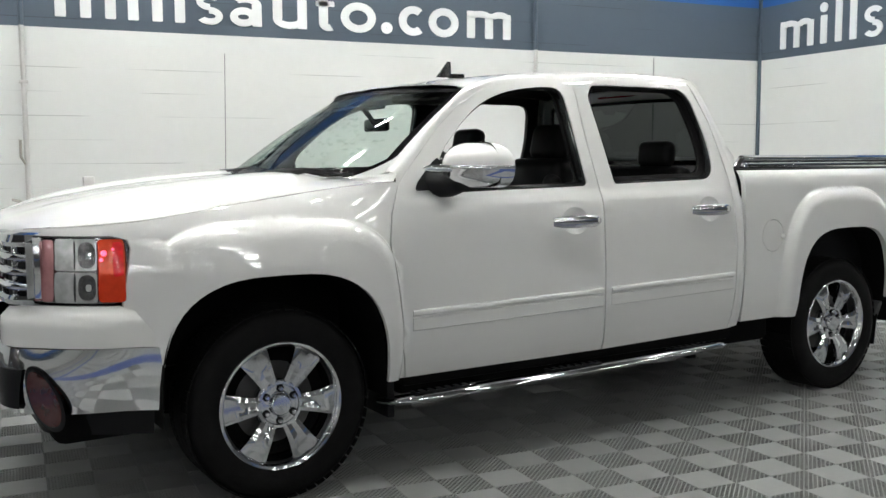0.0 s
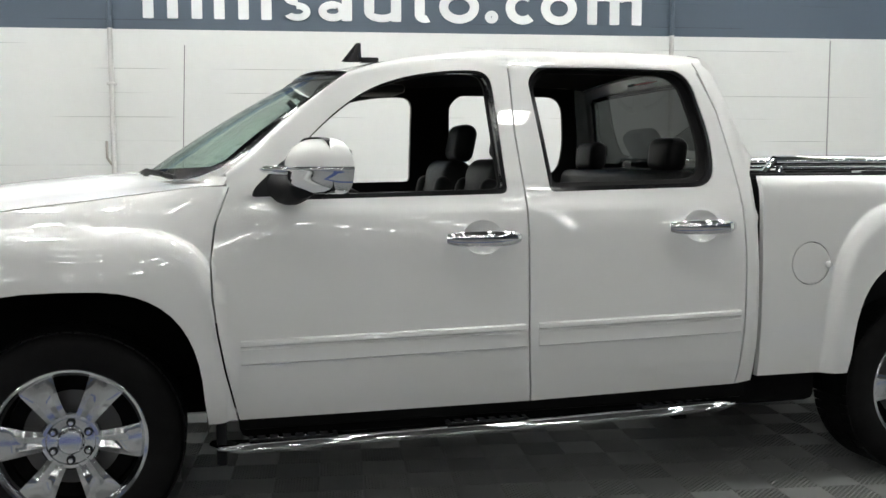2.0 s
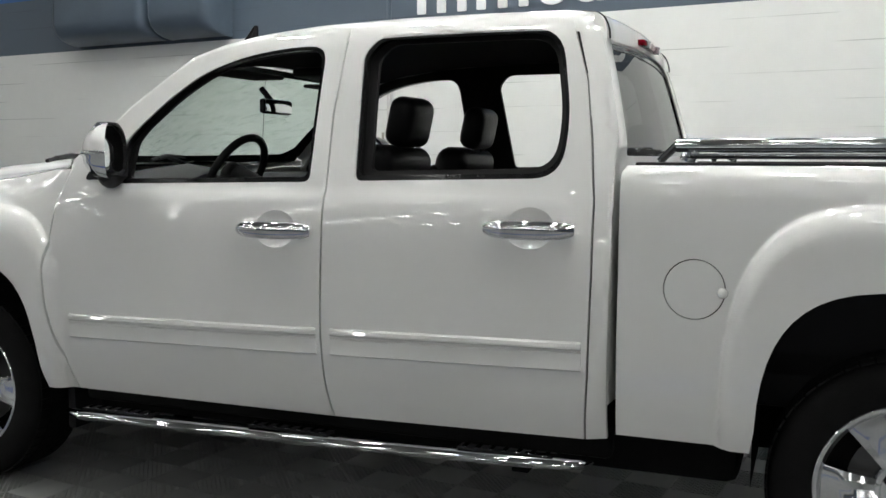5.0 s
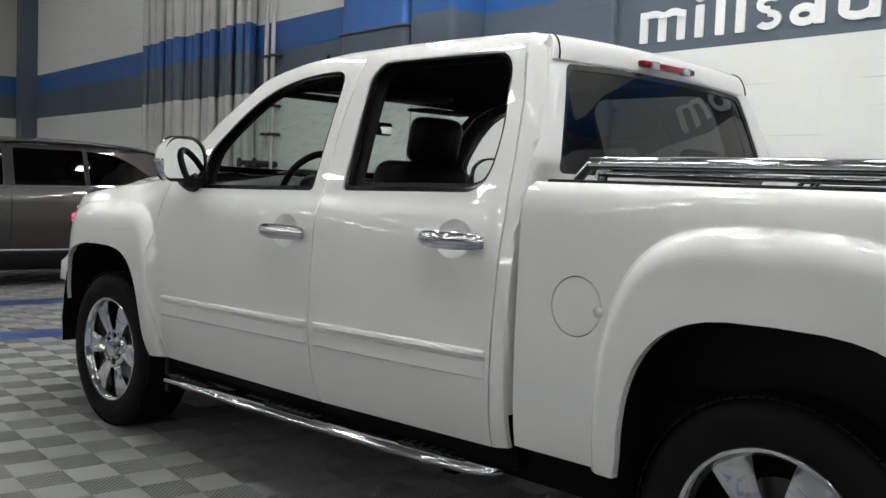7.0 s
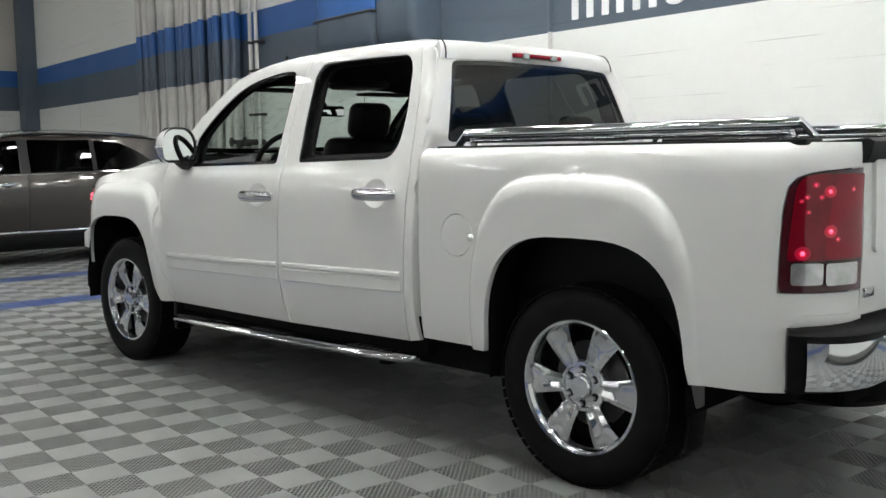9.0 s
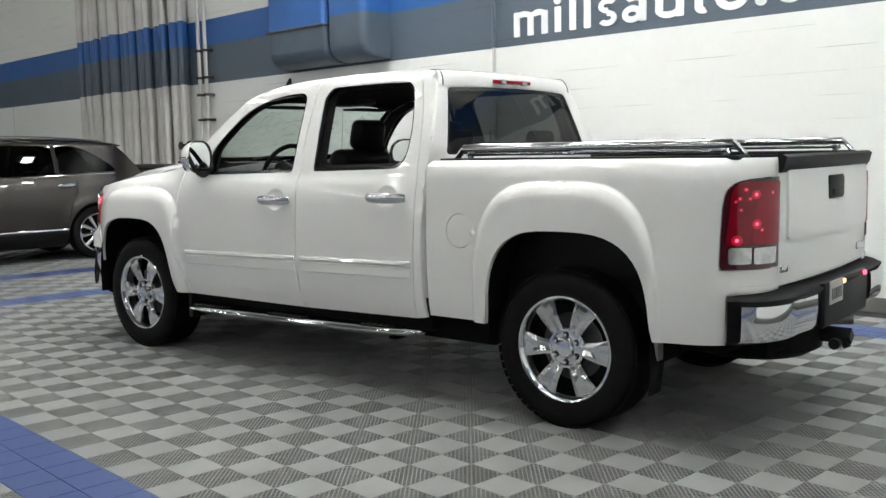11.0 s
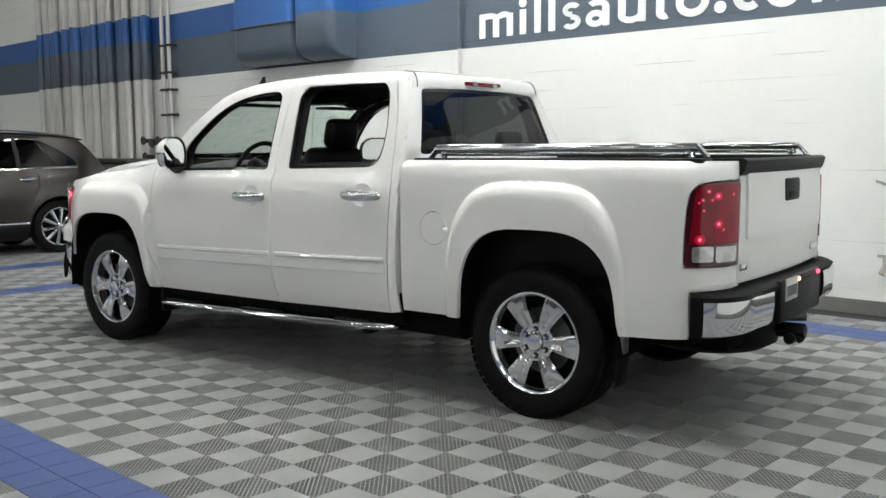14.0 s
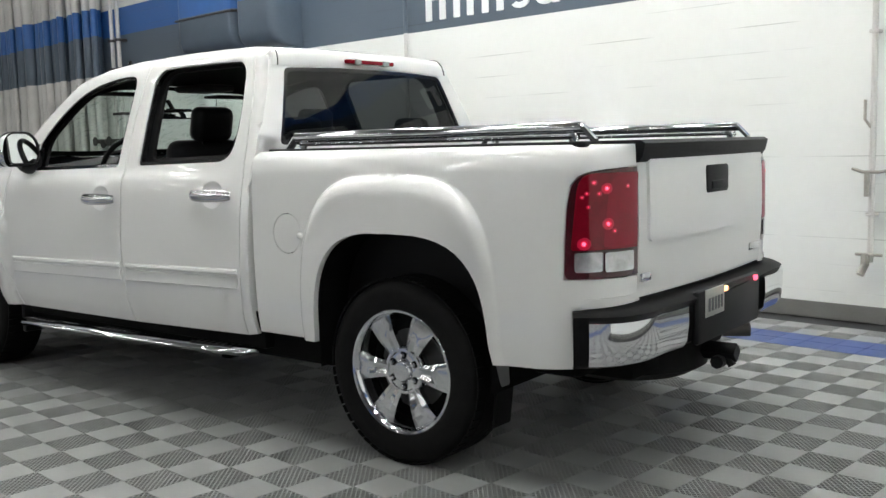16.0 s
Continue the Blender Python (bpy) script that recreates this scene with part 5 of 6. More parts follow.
strip("body_moulding", PAINT, -1.234, -.117, .671, .771, .016, .012)
strip("body_moulding", PAINT, -.060, .845, .690, .791, .019, .012)
for s in (-1, 1):
    for x, z in ((-.290, 1.131), (.663, 1.160)):
        h = empty("door_handle")
        h.parent = TRUCK
        tagged(h, "chrome door handle over a round cup")
        c = side(x - .005, z, 0, s)
        cup = bmesh.new()
        sheet(cup, cup_line(x, z), [], lambda u, zz: side(u, zz, -0.028 * max(0, 1 - ((u - x) / .084) ** 2 - ((zz - z - .004) / .068) ** 2) ** .7, s), 0.014, 0.0)
        part("handle_cup", cup, PAINT, h, angle=80)
        bm = bmesh.new()
        pts = []
        for k in range(13):
            t = k / 12
            pts.append(side(x - .148 + .296 * t, z, 0.012 + .030 * math.sin(math.pi * t) ** .6, s))
        tube(bm, pts, [0.019 + .012 * math.sin(math.pi * k / 12) ** .35 for k in range(13)], 14, sx=.55, sz=1.0)
        part("handle_grip", bm, CHROME, h)
    # mirror: its long axis sweeps back at the outer end
    m = empty("side_mirror")
    m.parent = TRUCK
    tagged(m, "door mirror with white cap and chrome band")
    mc, mu, mv = Vector((-.935, s * 1.082, 0)), Vector((.545, s * .839, 0)), Vector((-.839, s * .545, 0))
    def shell(levels, q=7):
        """Rings of the bowed front: (height, half length, depth)."""
        return [[mc + mu * (1.12 * L * j / q) + mv * (d * max(0.0, 1 - abs(j / q) ** 2.6) ** .6) + Vector((0, 0, z)) for j in range(-q, q + 1)] for z, L, d in levels]
    bm = bmesh.new()
    grid_mesh(bm, shell([(1.412, .160, .098), (1.435, .158, .097), (1.46, .149, .090), (1.483, .132, .076), (1.50, .108, .056), (1.512, .076, .032), (1.516, .05, .0)]))
    part("mirror_cap", bm, PAINT, m, angle=60)
    bm = bmesh.new()
    grid_mesh(bm, shell([(1.414, .161, .101), (1.408, .163, .106), (1.398, .162, .104), (1.393, .160, .098), (1.37, .158, .095), (1.345, .150, .082), (1.325, .132, .055), (1.316, .105, .02), (1.316, .09, .0)]))
    part("mirror_band", bm, CHROME, m, "chrome lower band", angle=60)
    face = fillet([(-.145, 1.322), (.14, 1.322), (.163, 1.40), (.140, 1.475), (.075, 1.517), (-.075, 1.517), (-.142, 1.475), (-.162, 1.40)], [.05, .05, .04, .06, .05, .05, .06, .04], 4)
    bm = bmesh.new()
    gc, gu, gv = Vector((-.955, s * 1.075, 0)), Vector((.36, s * .933, 0)), Vector((-.933, s * .36, 0))
    sheet(bm, face, [[(p[0] * .92, 1.419 + (p[1] - 1.419) * .88) for p in face]], lambda a, b2: gc + gu * a * 1.04 - gv * .016 + Vector((0, 0, 1.419 + (b2 - 1.419) * 1.04)), 0.06, 0.03, lambda p: gv * .03)
    part("mirror_shell", bm, GLOSS_BLACK, m)
    bm = bmesh.new()
    sheet(bm, [(p[0] * .94, 1.419 + (p[1] - 1.419) * .90) for p in face], [], lambda a, b2: gc + gu * a - gv * .010 + Vector((0, 0, b2)), 0.06, 0.004, lambda p: gv * .004)
    part("mirror_glass", bm, MIRROR, m)
    bm = bmesh.new()
    rows = []
    for t in np.linspace(0, 1, 9):
        c = Vector((-1.075 + .08 * t, s * (.905 + .15 * t), 1.345 - .002 * t - .022 * math.sin(math.pi * t)))
        w_, h_ = .072 * (1 - .4 * t), .062 - .018 * t
        rows.append([c + Vector((w_ * math.cos(a), 0, h_ * math.sin(a))) for a in [2 * math.pi * k / 14 for k in range(14)]])
    vv = grid_mesh(bm, rows, True)
    bm.faces.new(vv[0]), bm.faces.new(vv[-1])
    part("mirror_arm", bm, BLACK, m, angle=60)
    bm = bmesh.new()
    tube(bm, [(-1.150, s * .962, 1.402), (-1.135, s * .985, 1.403), (-1.075, s * 1.035, 1.402), (-1.02, s * 1.075, 1.400)], [.004, .011, .013, .012], 10, sx=.7, sz=1.3)
    part("arm_strip", bm, CHROME, m)
    bm = bmesh.new()
    sheet(bm, fillet([(-1.185, 1.30), (-1.03, 1.305), (-1.03, 1.455), (-1.07, 1.43), (-1.17, 1.335)], .02, 3), [], lambda u, z: side(u, z, 0.006, s), .04, .015)
    part("sail_panel", bm, BLACK, m)

    # window seals
    for nm, W_ in (("front_window_seal", WIN_F), ("rear_window_seal", WIN_R)):
        cx_, cz_ = sum(p[0] for p in W_) / len(W_), sum(p[1] for p in W_) / len(W_)
        inner = [((p[0] - cx_) * .965 + cx_, (p[1] - cz_) * .94 + cz_) for p in W_]
        outer = [((p[0] - cx_) * 1.004 + cx_, (p[1] - cz_) * 1.006 + cz_) for p in W_]
        bm = bmesh.new()
        sheet(bm, outer, [inner], lambda u, z: side(u, z, -.009, s), .04, .03)
        part(nm, bm, GLOSS_BLACK, TRUCK)
    # running board tube
    bm = bmesh.new()
    y = s * .948
    tube(bm, [(-1.335, s * .86, .342), (-1.30, s * .915, .344), (-1.22, y, .347), (-.6, y, .355), (0, y, .364), (.5, y, .376), (.78, y, .385), (.835, s * .935, .388), (.85, s * .905, .388)], [.026, .036, .043, .043, .043, .043, .042, .034, .026], 14, sx=1.05, sz=.60)
    board = part("side_step", bm, CHROME, TRUCK, "chrome tube side step")
    for x in (-.86, -.28, .62):
        part("step_bracket", boxed(x - .03, x + .03, min(s * .62, s * .92), max(s * .62, s * .92), .322, .340, bevel=.004), UNDER, board)
    for x in (-1.04, -.26, .58):
        zt = .352 + .0155 * (x + 1.1) + .0245
        pad = part("step_pad", boxed(x - .17, x + .17, y - .030, y + .030, zt - .006, zt + .003, bevel=.003), BLACK, board, "black ribbed tread pad")
        for k in range(7):
            part("pad_rib", boxed(x - .155 + k * .048, x - .137 + k * .048, y - .024, y + .024, zt + .002, zt + .006, bevel=.0015), CHROME, pad)
    # sill, frame rail, wheel housings
    part("sill", boxed(-1.24, .93, min(s * .92, s * .80), max(s * .93, s * .80), .40, .50, bevel=.02), UNDER, TRUCK)
    for k, (cx, a, b2, _) in enumerate(ARCHES):
        bm = bmesh.new()
        L = arch_line(k, -1, 1)
        L = [(cx + (p[0] - cx) * 1.01, p[1] + .006) for p in L]
        L = [(L[0][0], .385)] + L + [(L[-1][0], .385)]
        grid_mesh(bm, [[(p[0], s * y_, p[1]) for p in L] for y_ in (.985, .80, .52)])
        f = bm.faces.new([bm.verts.new((p[0], s * .52, p[1])) for p in L])
        part("wheel_housing", bm, UNDER, TRUCK)
    # mud flaps
    bm = boxed(2.300, 2.312, min(s * .925, s * .80), max(s * .925, s * .80), .225, .46, bevel=.004)
    for v in bm.verts:
        v.co.x -= .16 * max(0, .40 - v.co.z)
    part("mud_flap", bm, RUBBER, TRUCK)
    bm = boxed(2.292, 2.338, min(s * .952, s * .88), max(s * .952, s * .88), .395, .508, bevel=.014, seg=3)
    for v in bm.verts:
        k = (.508 - v.co.z) / .113
        v.co.y -= s * .035 * k
        v.co.x -= .018 * k * (v.co.x > 2.316)
    part("flap_bracket", bm, DULL_STEEL, TRUCK)
    part("mud_flap", boxed(-1.33, -1.29, min(s * .93, s * .70), max(s * .93, s * .70), .27, .50, bevel=.01), BLACK, TRUCK)
part("chassis", boxed(-2.6, 2.7, -.50, .50, .38, .60, bevel=.03), UNDER, TRUCK)
# unseen tank, low boxes, gearbox and spare, added to block light under the truck
part("fuel_tank", boxed(-.15, 1.15, -.80, -.28, .33, .58, bevel=.06, seg=3), UNDER, TRUCK)
for s in (-1, 1):
    part("floor_pan", boxed(-1.24, 1.33, min(s * .86, s * .30), max(s * .86, s * .30), .345, .56, bevel=.04, seg=2), UNDER, TRUCK)
    part("rear_light_block", boxed(2.36, 2.62, min(s * .80, s * .40), max(s * .80, s * .40), .44, .56, bevel=.04, seg=2), UNDER, TRUCK)
part("belly_light_block", boxed(-1.24, 1.30, -.36, .36, .285, .50, bevel=.06, seg=3), UNDER, TRUCK)
part("front_light_block", boxed(-2.72, -2.32, -.74, .74, .31, .50, bevel=.05, seg=3), UNDER, TRUCK)
part("gearbox", boxed(-1.35, -.2, -.22, .24, .30, .56, bevel=.07, seg=3), UNDER, TRUCK)
bm = bmesh.new()
lathe(bm, [(.13, -.10), (.30, -.11), (.37, -.07), (.38, 0), (.37, .07), (.30, .11), (.13, .10)], 36)
bmesh.ops.transform(bm, matrix=pose(2.42, 0, .43, 90, 0, 0), verts=bm.verts)
part("spare_tyre", bm, RUBBER, TRUCK)
part("engine_bay", boxed(-2.70, -1.40, -.62, .62, .55, 1.10, bevel=.05), UNDER, TRUCK)
bm = bmesh.new()
tube(bm, [(-.4, .35, .36), (1.2, .38, .36), (1.9, .50, .40), (2.55, .60, .40), (2.75, .72, .40)], .035, 12)
part("exhaust", bm, material("exhaust_steel", (.2, .19, .18), .45, metal=.8), TRUCK)
for x in (-1.850, 1.8225):
    bm = bmesh.new()
    tube(bm, [(x, -.75, .41), (x, .75, .41)], .06, 12)
    part("axle", bm, UNDER, TRUCK)
    part("diff", boxed(x - .16, x + .16, -.16, .16, .29, .53, bevel=.1, seg=3), UNDER, TRUCK)

# ---- wheels ----
def wheel(x, s, turn):
    """Tyre, six-spoke polished rim and hub; s is the side that it faces."""
    w = empty("wheel", Matrix.Translation((x, s * .835, .41)) @ (pose(0, 0, 0) if s < 0 else pose(0, 0, 0, 0, 0, 180)))
    w.parent = TRUCK
    tagged(w, "polished six-spoke wheel with black tyre")
    bm = bmesh.new()
    lathe(bm, [(.262, -.105), (.272, -.128), (.30, -.136), (.345, -.138), (.378, -.130), (.398, -.112), (.407, -.085), (.41, -.04), (.41, .04), (.407, .085), (.395, .115), (.36, .135), (.29, .135), (.262, .11)], 64)
    part("tyre", bm, RUBBER, w)
    # tread blocks
    bm = bmesh.new()
    for k in range(56):
        a = 2 * math.pi * k / 56
        for y0, y1, d in ((-.118, -.066, 0), (-.058, -.004, .5), (.004, .058, 0), (.066, .118, .5)):
            m = pose(0, 0, 0, 0, math.degrees(a + d * 2 * math.pi / 56), 0)
            box(bm, -.019, .019, y0, y1, .403 if abs(y0 + y1) > .15 else .404, .4102, m=m)
    part("tread", bm, RUBBER, w, smooth=False)
    bm = bmesh.new()
    lathe(bm, [(.262, -.10), (.279, -.118), (.283, -.112), (.281, -.124), (.272, -.131), (.262, -.128), (.25, -.112), (.243, -.09), (.238, .06), (.22, .10), (.262, .11)], 64)
    part("rim", bm, RIM, w)
    bm = bmesh.new()
    lathe(bm, [(0, -.015), (.235, -.02), (.24, .05)], 32)
    part("brake_backing", bm, UNDER, w)
    bm = bmesh.new()
    lathe(bm, [(.05, -.02), (.175, -.022), (.178, -.03), (.05, -.032)], 32)
    part("brake_disc", bm, material("brake_iron", (.12, .12, .12), .4, metal=.7), w)
    for k in range(6):
        a = radians(turn + 60 * k)
        bm = bmesh.new()
        rows = []
        for t in np.linspace(0, 1, 7):
            r = .085 + (.262 - .085) * t
            half = .035 + .036 * t ** 1.3
            y = -.104 - .010 * math.sin(math.pi * t) - .008 * t
            rows.append([(-half, y + .035, r), (-half, y + .008, r), (-half * .55, y, r), (0, y + .007, r), (half * .55, y, r), (half, y + .008, r), (half, y + .035, r)])
        vv = grid_mesh(bm, rows, False)
        bmesh.ops.transform(bm, matrix=Matrix.Rotation(a, 4, "Y"), verts=bm.verts)
        part("spoke", bm, RIM, w, angle=30)
    bm = bmesh.new()
    lathe(bm, [(0, -.122), (.040, -.121), (.046, -.114), (.050, -.100), (.056, -.098), (.084, -.098), (.088, -.104), (.100, -.104), (.108, -.096), (.112, -.075), (.108, -.05)], 40)
    part("hub", bm, RIM, w)
    for k in range(6):
        a = radians(turn + 30 + 60 * k)
        # flat black disc in place of the shade inside a nut pocket
        bm = bmesh.new()
        lathe(bm, [(.0165, .003), (.0165, -.0025), (.0, -.0025)], 14)
        bmesh.ops.translate(bm, verts=bm.verts, vec=(.070 * math.sin(a), -.098, .070 * math.cos(a)))
        part("nut_pocket_shade", bm, GLOSS_BLACK, w)
        bm = bmesh.new()
        lathe(bm, [(0, -.020), (.007, -.020), (.0095, -.015), (.0095, .0)], 10)
        bmesh.ops.translate(bm, verts=bm.verts, vec=(.070 * math.sin(a), -.098, .070 * math.cos(a)))
        part("lug_nut", bm, CHROME, w)
    return w


wheel(-1.850, -1, 32), wheel(1.8225, -1, 30), wheel(-1.850, 1, 10), wheel(1.8225, 1, 40)

# ---- cabin ----
inner_out = [(-1.20, .62), (-1.23, 1.0), (-1.21, 1.33)] + [(x, top_z(x) - .03) for x in (-1.1, -.95, -.8, -.6, -.3, .1, .5, .74)] + [(rear_x(1.6) - .07, 1.6), (.85, 1.3), (.85, .62)]
def shrink(W_, k):
    cx_, cz_ = sum(p[0] for p in W_) / len(W_), sum(p[1] for p in W_) / len(W_)
    return [((p[0] - cx_) * k + cx_, (p[1] - cz_) * (k - .02) + cz_) for p in W_]


flank("door_trim", inner_out, [shrink(WIN_F, .955), shrink(WIN_R, .90)], TRIM, TRUCK, "black inner door trim", off=-.055, step=.06, depth=.02)
bm = bmesh.new()
rows = []
for k in range(16):
    x = -.80 + 1.58 * k / 15
    ye = half_width(x, top_z(x)) - .075
    rows.append([(x, v * ye, top_z(x) - .035 + (roof_mid(x) - top_z(x) - .004) * (1 - v * v)) for v in [j / 8 for j in range(-8, 9)]])
grid_mesh(bm, rows)
bmesh.ops.solidify(bm, geom=bm.faces[:], thickness=.012)
part("headliner", bm, HEADLINER, TRUCK)
part("cabin_floor", boxed(-1.25, .85, -.86, .86, .60, .68, bevel=.02), TRIM, TRUCK)
part("roof_console", boxed(-.72, -.42, -.13, .13, 1.755, 1.80, bevel=.02), TRIM, TRUCK)
for y in (-.42, .42):
    part("sun_visor", boxed(-.86, -.70, y - .20, y + .20, 1.735, 1.752, bevel=.008, m=None), HEADLINER, TRUCK)
# dashboard
bm = bmesh.new()
rows = []
for k in range(13):
    y = -.84 + 1.68 * k / 12
    hump = .05 * math.exp(-((y + .40) / .20) ** 2)
    rows.append([(-1.45, y, 1.28), (-1.25, y, 1.315 + hump * .6), (-1.08, y, 1.315 + hump), (-.98, y, 1.27 + hump), (-.95, y, 1.15), (-.99, y, .95), (-1.05, y, .80), (-1.3, y, .7)])
grid_mesh(bm, rows)
part("dashboard", bm, TRIM, TRUCK, "black dashboard", angle=50)
bm = bmesh.new()
wm = Matrix.Translation((-.83, -.42, 1.312)) @ pose(0, 0, 0, 0, -62, 0)
pts = [wm @ Vector((.185 * math.cos(a), .185 * math.sin(a), 0)) for a in [2 * math.pi * k / 36 for k in range(37)]]
tube(bm, pts, .017, 10, caps=False)
for a in (radians(100), radians(-100), radians(180)):
    tube(bm, [wm @ Vector((0, 0, -.02)), wm @ Vector((.18 * math.cos(a), .18 * math.sin(a), 0))], .02, 8)
tube(bm, [wm @ Vector((0, 0, .0)), wm @ Vector((0, 0, -.25))], .055, 12)
part("steering_wheel", bm, LEATHER, TRUCK, "black leather steering wheel")
bm = bmesh.new()
bmesh.ops.create_uvsphere(bm, u_segments=16, v_segments=10, radius=.075)
bmesh.ops.transform(bm, matrix=Matrix.Translation((-.85, -.42, 1.305)) @ Matrix.Diagonal((.5, 1, .9, 1)), verts=bm.verts)
part("airbag_cover", bm, TRIM, TRUCK)
bm = bmesh.new()
box(bm, -.895, -.865, -.13, .13, 1.595, 1.665, bevel=.014)
tube(bm, [(-.89, 0, 1.64), (-.96, 0, 1.72)], .015, 8)
part("rear_view_mirror", bm, GLOSS_BLACK, TRUCK, "black rear-view mirror on the windscreen")
part("mirror_face", boxed(-.866, -.862, -.118, .118, 1.604, 1.656, bevel=.001), MIRROR, TRUCK)
part("centre_console", boxed(-.95, .05, -.15, .15, .66, 1.0, bevel=.04), TRIM, TRUCK)


def cushion(bm, x0, x1, y0, y1, z0, z1, bev, lean=0.0, pivot=(0, 0)):
    vs = box(bm, x0, x1, y0, y1, z0, z1, bevel=bev, seg=4)
    if lean:
        P = Vector((pivot[0], 0, pivot[1]))
        bmesh.ops.transform(bm, matrix=Matrix.Translation(P) @ Matrix.Rotation(radians(lean), 4, "Y") @ Matrix.Translation(-P), verts=vs)


def seat(y, x, w):
    t = empty("front_seat")
    t.parent = TRUCK
    tagged(t, "black leather front seat with headrest")
    bm = bmesh.new()
    cushion(bm, x - .50, x, y - w, y + w, .72, .93, .07)
    part("seat_cushion", bm, LEATHER, t)
    bm = bmesh.new()
    cushion(bm, x - .07, x + .09, y - w, y + w, .86, 1.46, .07, 14, (x, .9))
    cushion(bm, x - .10, x + .0, y - w * 1.02, y - w * .62, .95, 1.36, .045, 14, (x, .9))
    cushion(bm, x - .10, x + .0, y + w * .62, y + w * 1.02, .95, 1.36, .045, 14, (x, .9))
    part("seat_back", bm, LEATHER, t)
    bm = bmesh.new()
    cushion(bm, x + .005, x + .115, y - .135, y + .135, 1.46, 1.66, .05, 12, (x, .9))
    part("headrest", bm, LEATHER, t)
    for d in (-.06, .06):
        bm = bmesh.new()
        tube(bm, [(x + .17, y + d, 1.36), (x + .185, y + d, 1.48)], .007, 6)
        part("headrest_post", bm, CHROME, t)


seat(-.42, -.20, .25), seat(.42, -.20, .25)
bench = empty("rear_bench")
bench.parent = TRUCK
tagged(bench, "black leather rear bench with three headrests")
bm = bmesh.new()
cushion(bm, .10, .66, -.74, .74, .74, .94, .06)
part("bench_cushion", bm, LEATHER, bench)
bm = bmesh.new()
cushion(bm, .62, .74, -.74, .74, .86, 1.40, .05, 8, (.66, .9))
part("bench_back", bm, LEATHER, bench)
for y in (-.46, .46):
    bm = bmesh.new()
    cushion(bm, .69, .79, y - .13, y + .13, 1.39, 1.55, .045, 6, (.7, 1.2))
    part("headrest", bm, LEATHER, bench)


# ---- the brown-grey SUV: x to its tail, its left side at -y ----
SUV = tagged(empty("parked_suv", pose(-8.86, -0.13, 0, 0, 0, 90)), "brown-grey sport utility vehicle with dark tinted windows and chrome wheels", "SUV")
SUV_W = curve([.24, .34, .45, .60, .75, .90, 1.00, 1.06, 1.10, 1.20, 1.35, 1.50, 1.60, 1.66, 1.70], [.86, .91, .935, .952, .962, .960, .950, .935, .915, .880, .825, .765, .715, .665, .60])
SUV_HUB = 1.41

def suv_plan(x):
    k = max(0.0, (x - 1.55) / .82) if x > 0 else max(0.0, (-1.45 - x) / .93)
    return 1 - .27 * min(1.0, k) ** 2.2


def suv_side(x, z, off=0.0, s=-1):
    y = SUV_W(min(max(z, .24), 1.70)) * suv_plan(x) + off
    for cx in (-SUV_HUB, SUV_HUB):
        r = math.hypot(x - cx, z - .37)
        y += .022 * ramp(.56, .47, r)
    return Vector((x, s * y, z))


# centre-line from the front bumper over the roof to the tail, piece by piece
SUV_TOP = [
    ("front_bumper", SUV_PAINT, [(-2.28, .26), (-2.35, .42), (-2.37, .60)]),
    ("front_grille", CHROME, [(-2.37, .60), (-2.37, .72), (-2.34, .84), (-2.27, .90)]),
    ("hood", SUV_PAINT, [(-2.27, .90), (-2.10, .965), (-1.8, 1.01), (-1.5, 1.04), (-1.22, 1.06)]),
    ("windscreen", DARK_PANE, [(-1.22, 1.06), (-1.0, 1.215), (-.75, 1.395), (-.50, 1.55), (-.40, 1.598)]),
    ("roof", SUV_PAINT, [(-.40, 1.598), (-.15, 1.645), (.2, 1.668), (.6, 1.672), (1.0, 1.663), (1.4, 1.640), (1.74, 1.608), (1.80, 1.592)]),
    ("rear_window", DARK_PANE, [(1.80, 1.575), (1.92, 1.46), (2.06, 1.30), (2.17, 1.16)]),
    ("tailgate", SUV_PAINT, [(2.17, 1.16), (2.25, 1.04), (2.29, .90), (2.31, .75), (2.33, .66)]),
    ("rear_bumper", SUV_PAINT, [(2.33, .66), (2.37, .60), (2.36, .45), (2.27, .28)]),
]
for nm, mat, pts in SUV_TOP:
    bm = bmesh.new()
    rows = []
    fine = []
    for a, b in zip(pts, pts[1:]):
        fine += [(a[0] + (b[0] - a[0]) * k / 3, a[1] + (b[1] - a[1]) * k / 3) for k in range(3)]
    fine.append(pts[-1])
    for x, z in fine:
        e = suv_side(x, z)
        up = ramp(.85, 1.6, z) * .055
        ahead = .05 * (1 - ramp(.9, 1.5, z))
        rows.append([(x + math.copysign(ahead, x) * (1 - (j / 8) ** 2), e.y * -j / 8, z + up * (1 - abs(j / 8) ** 2.4)) for j in range(-8, 9)])
    grid_mesh(bm, rows)
    ob = part(nm, bm, mat, SUV, "dark tinted glass" if mat is DARK_PANE else "", angle=50)

# side panels
def suv_arch(cx, r=.425):
    return [(cx - r * math.cos(math.pi * k / 20), .37 + r * math.sin(math.pi * k / 20)) for k in range(21)]


def suv_edge(i0, i1):
    """The side's upper outline along the named pieces."""
    out = []
    for _, _, pts in SUV_TOP[i0:i1]:
        out += [p for p in pts if not out or p != out[-1]]
    return out


Z0 = .40
s_front = [(-.985, 1.075), (-1.015, .80), (-.985, .45), (-.96, Z0)]
s_mid = [(.03, Z0), (.035, .8), (.045, 1.10), (.055, 1.625)]
s_rear = [(.98, Z0), (.985, .55), (1.05, .80), (1.14, .93), (1.14, 1.10), (.90, 1.17), (.895, 1.625)]
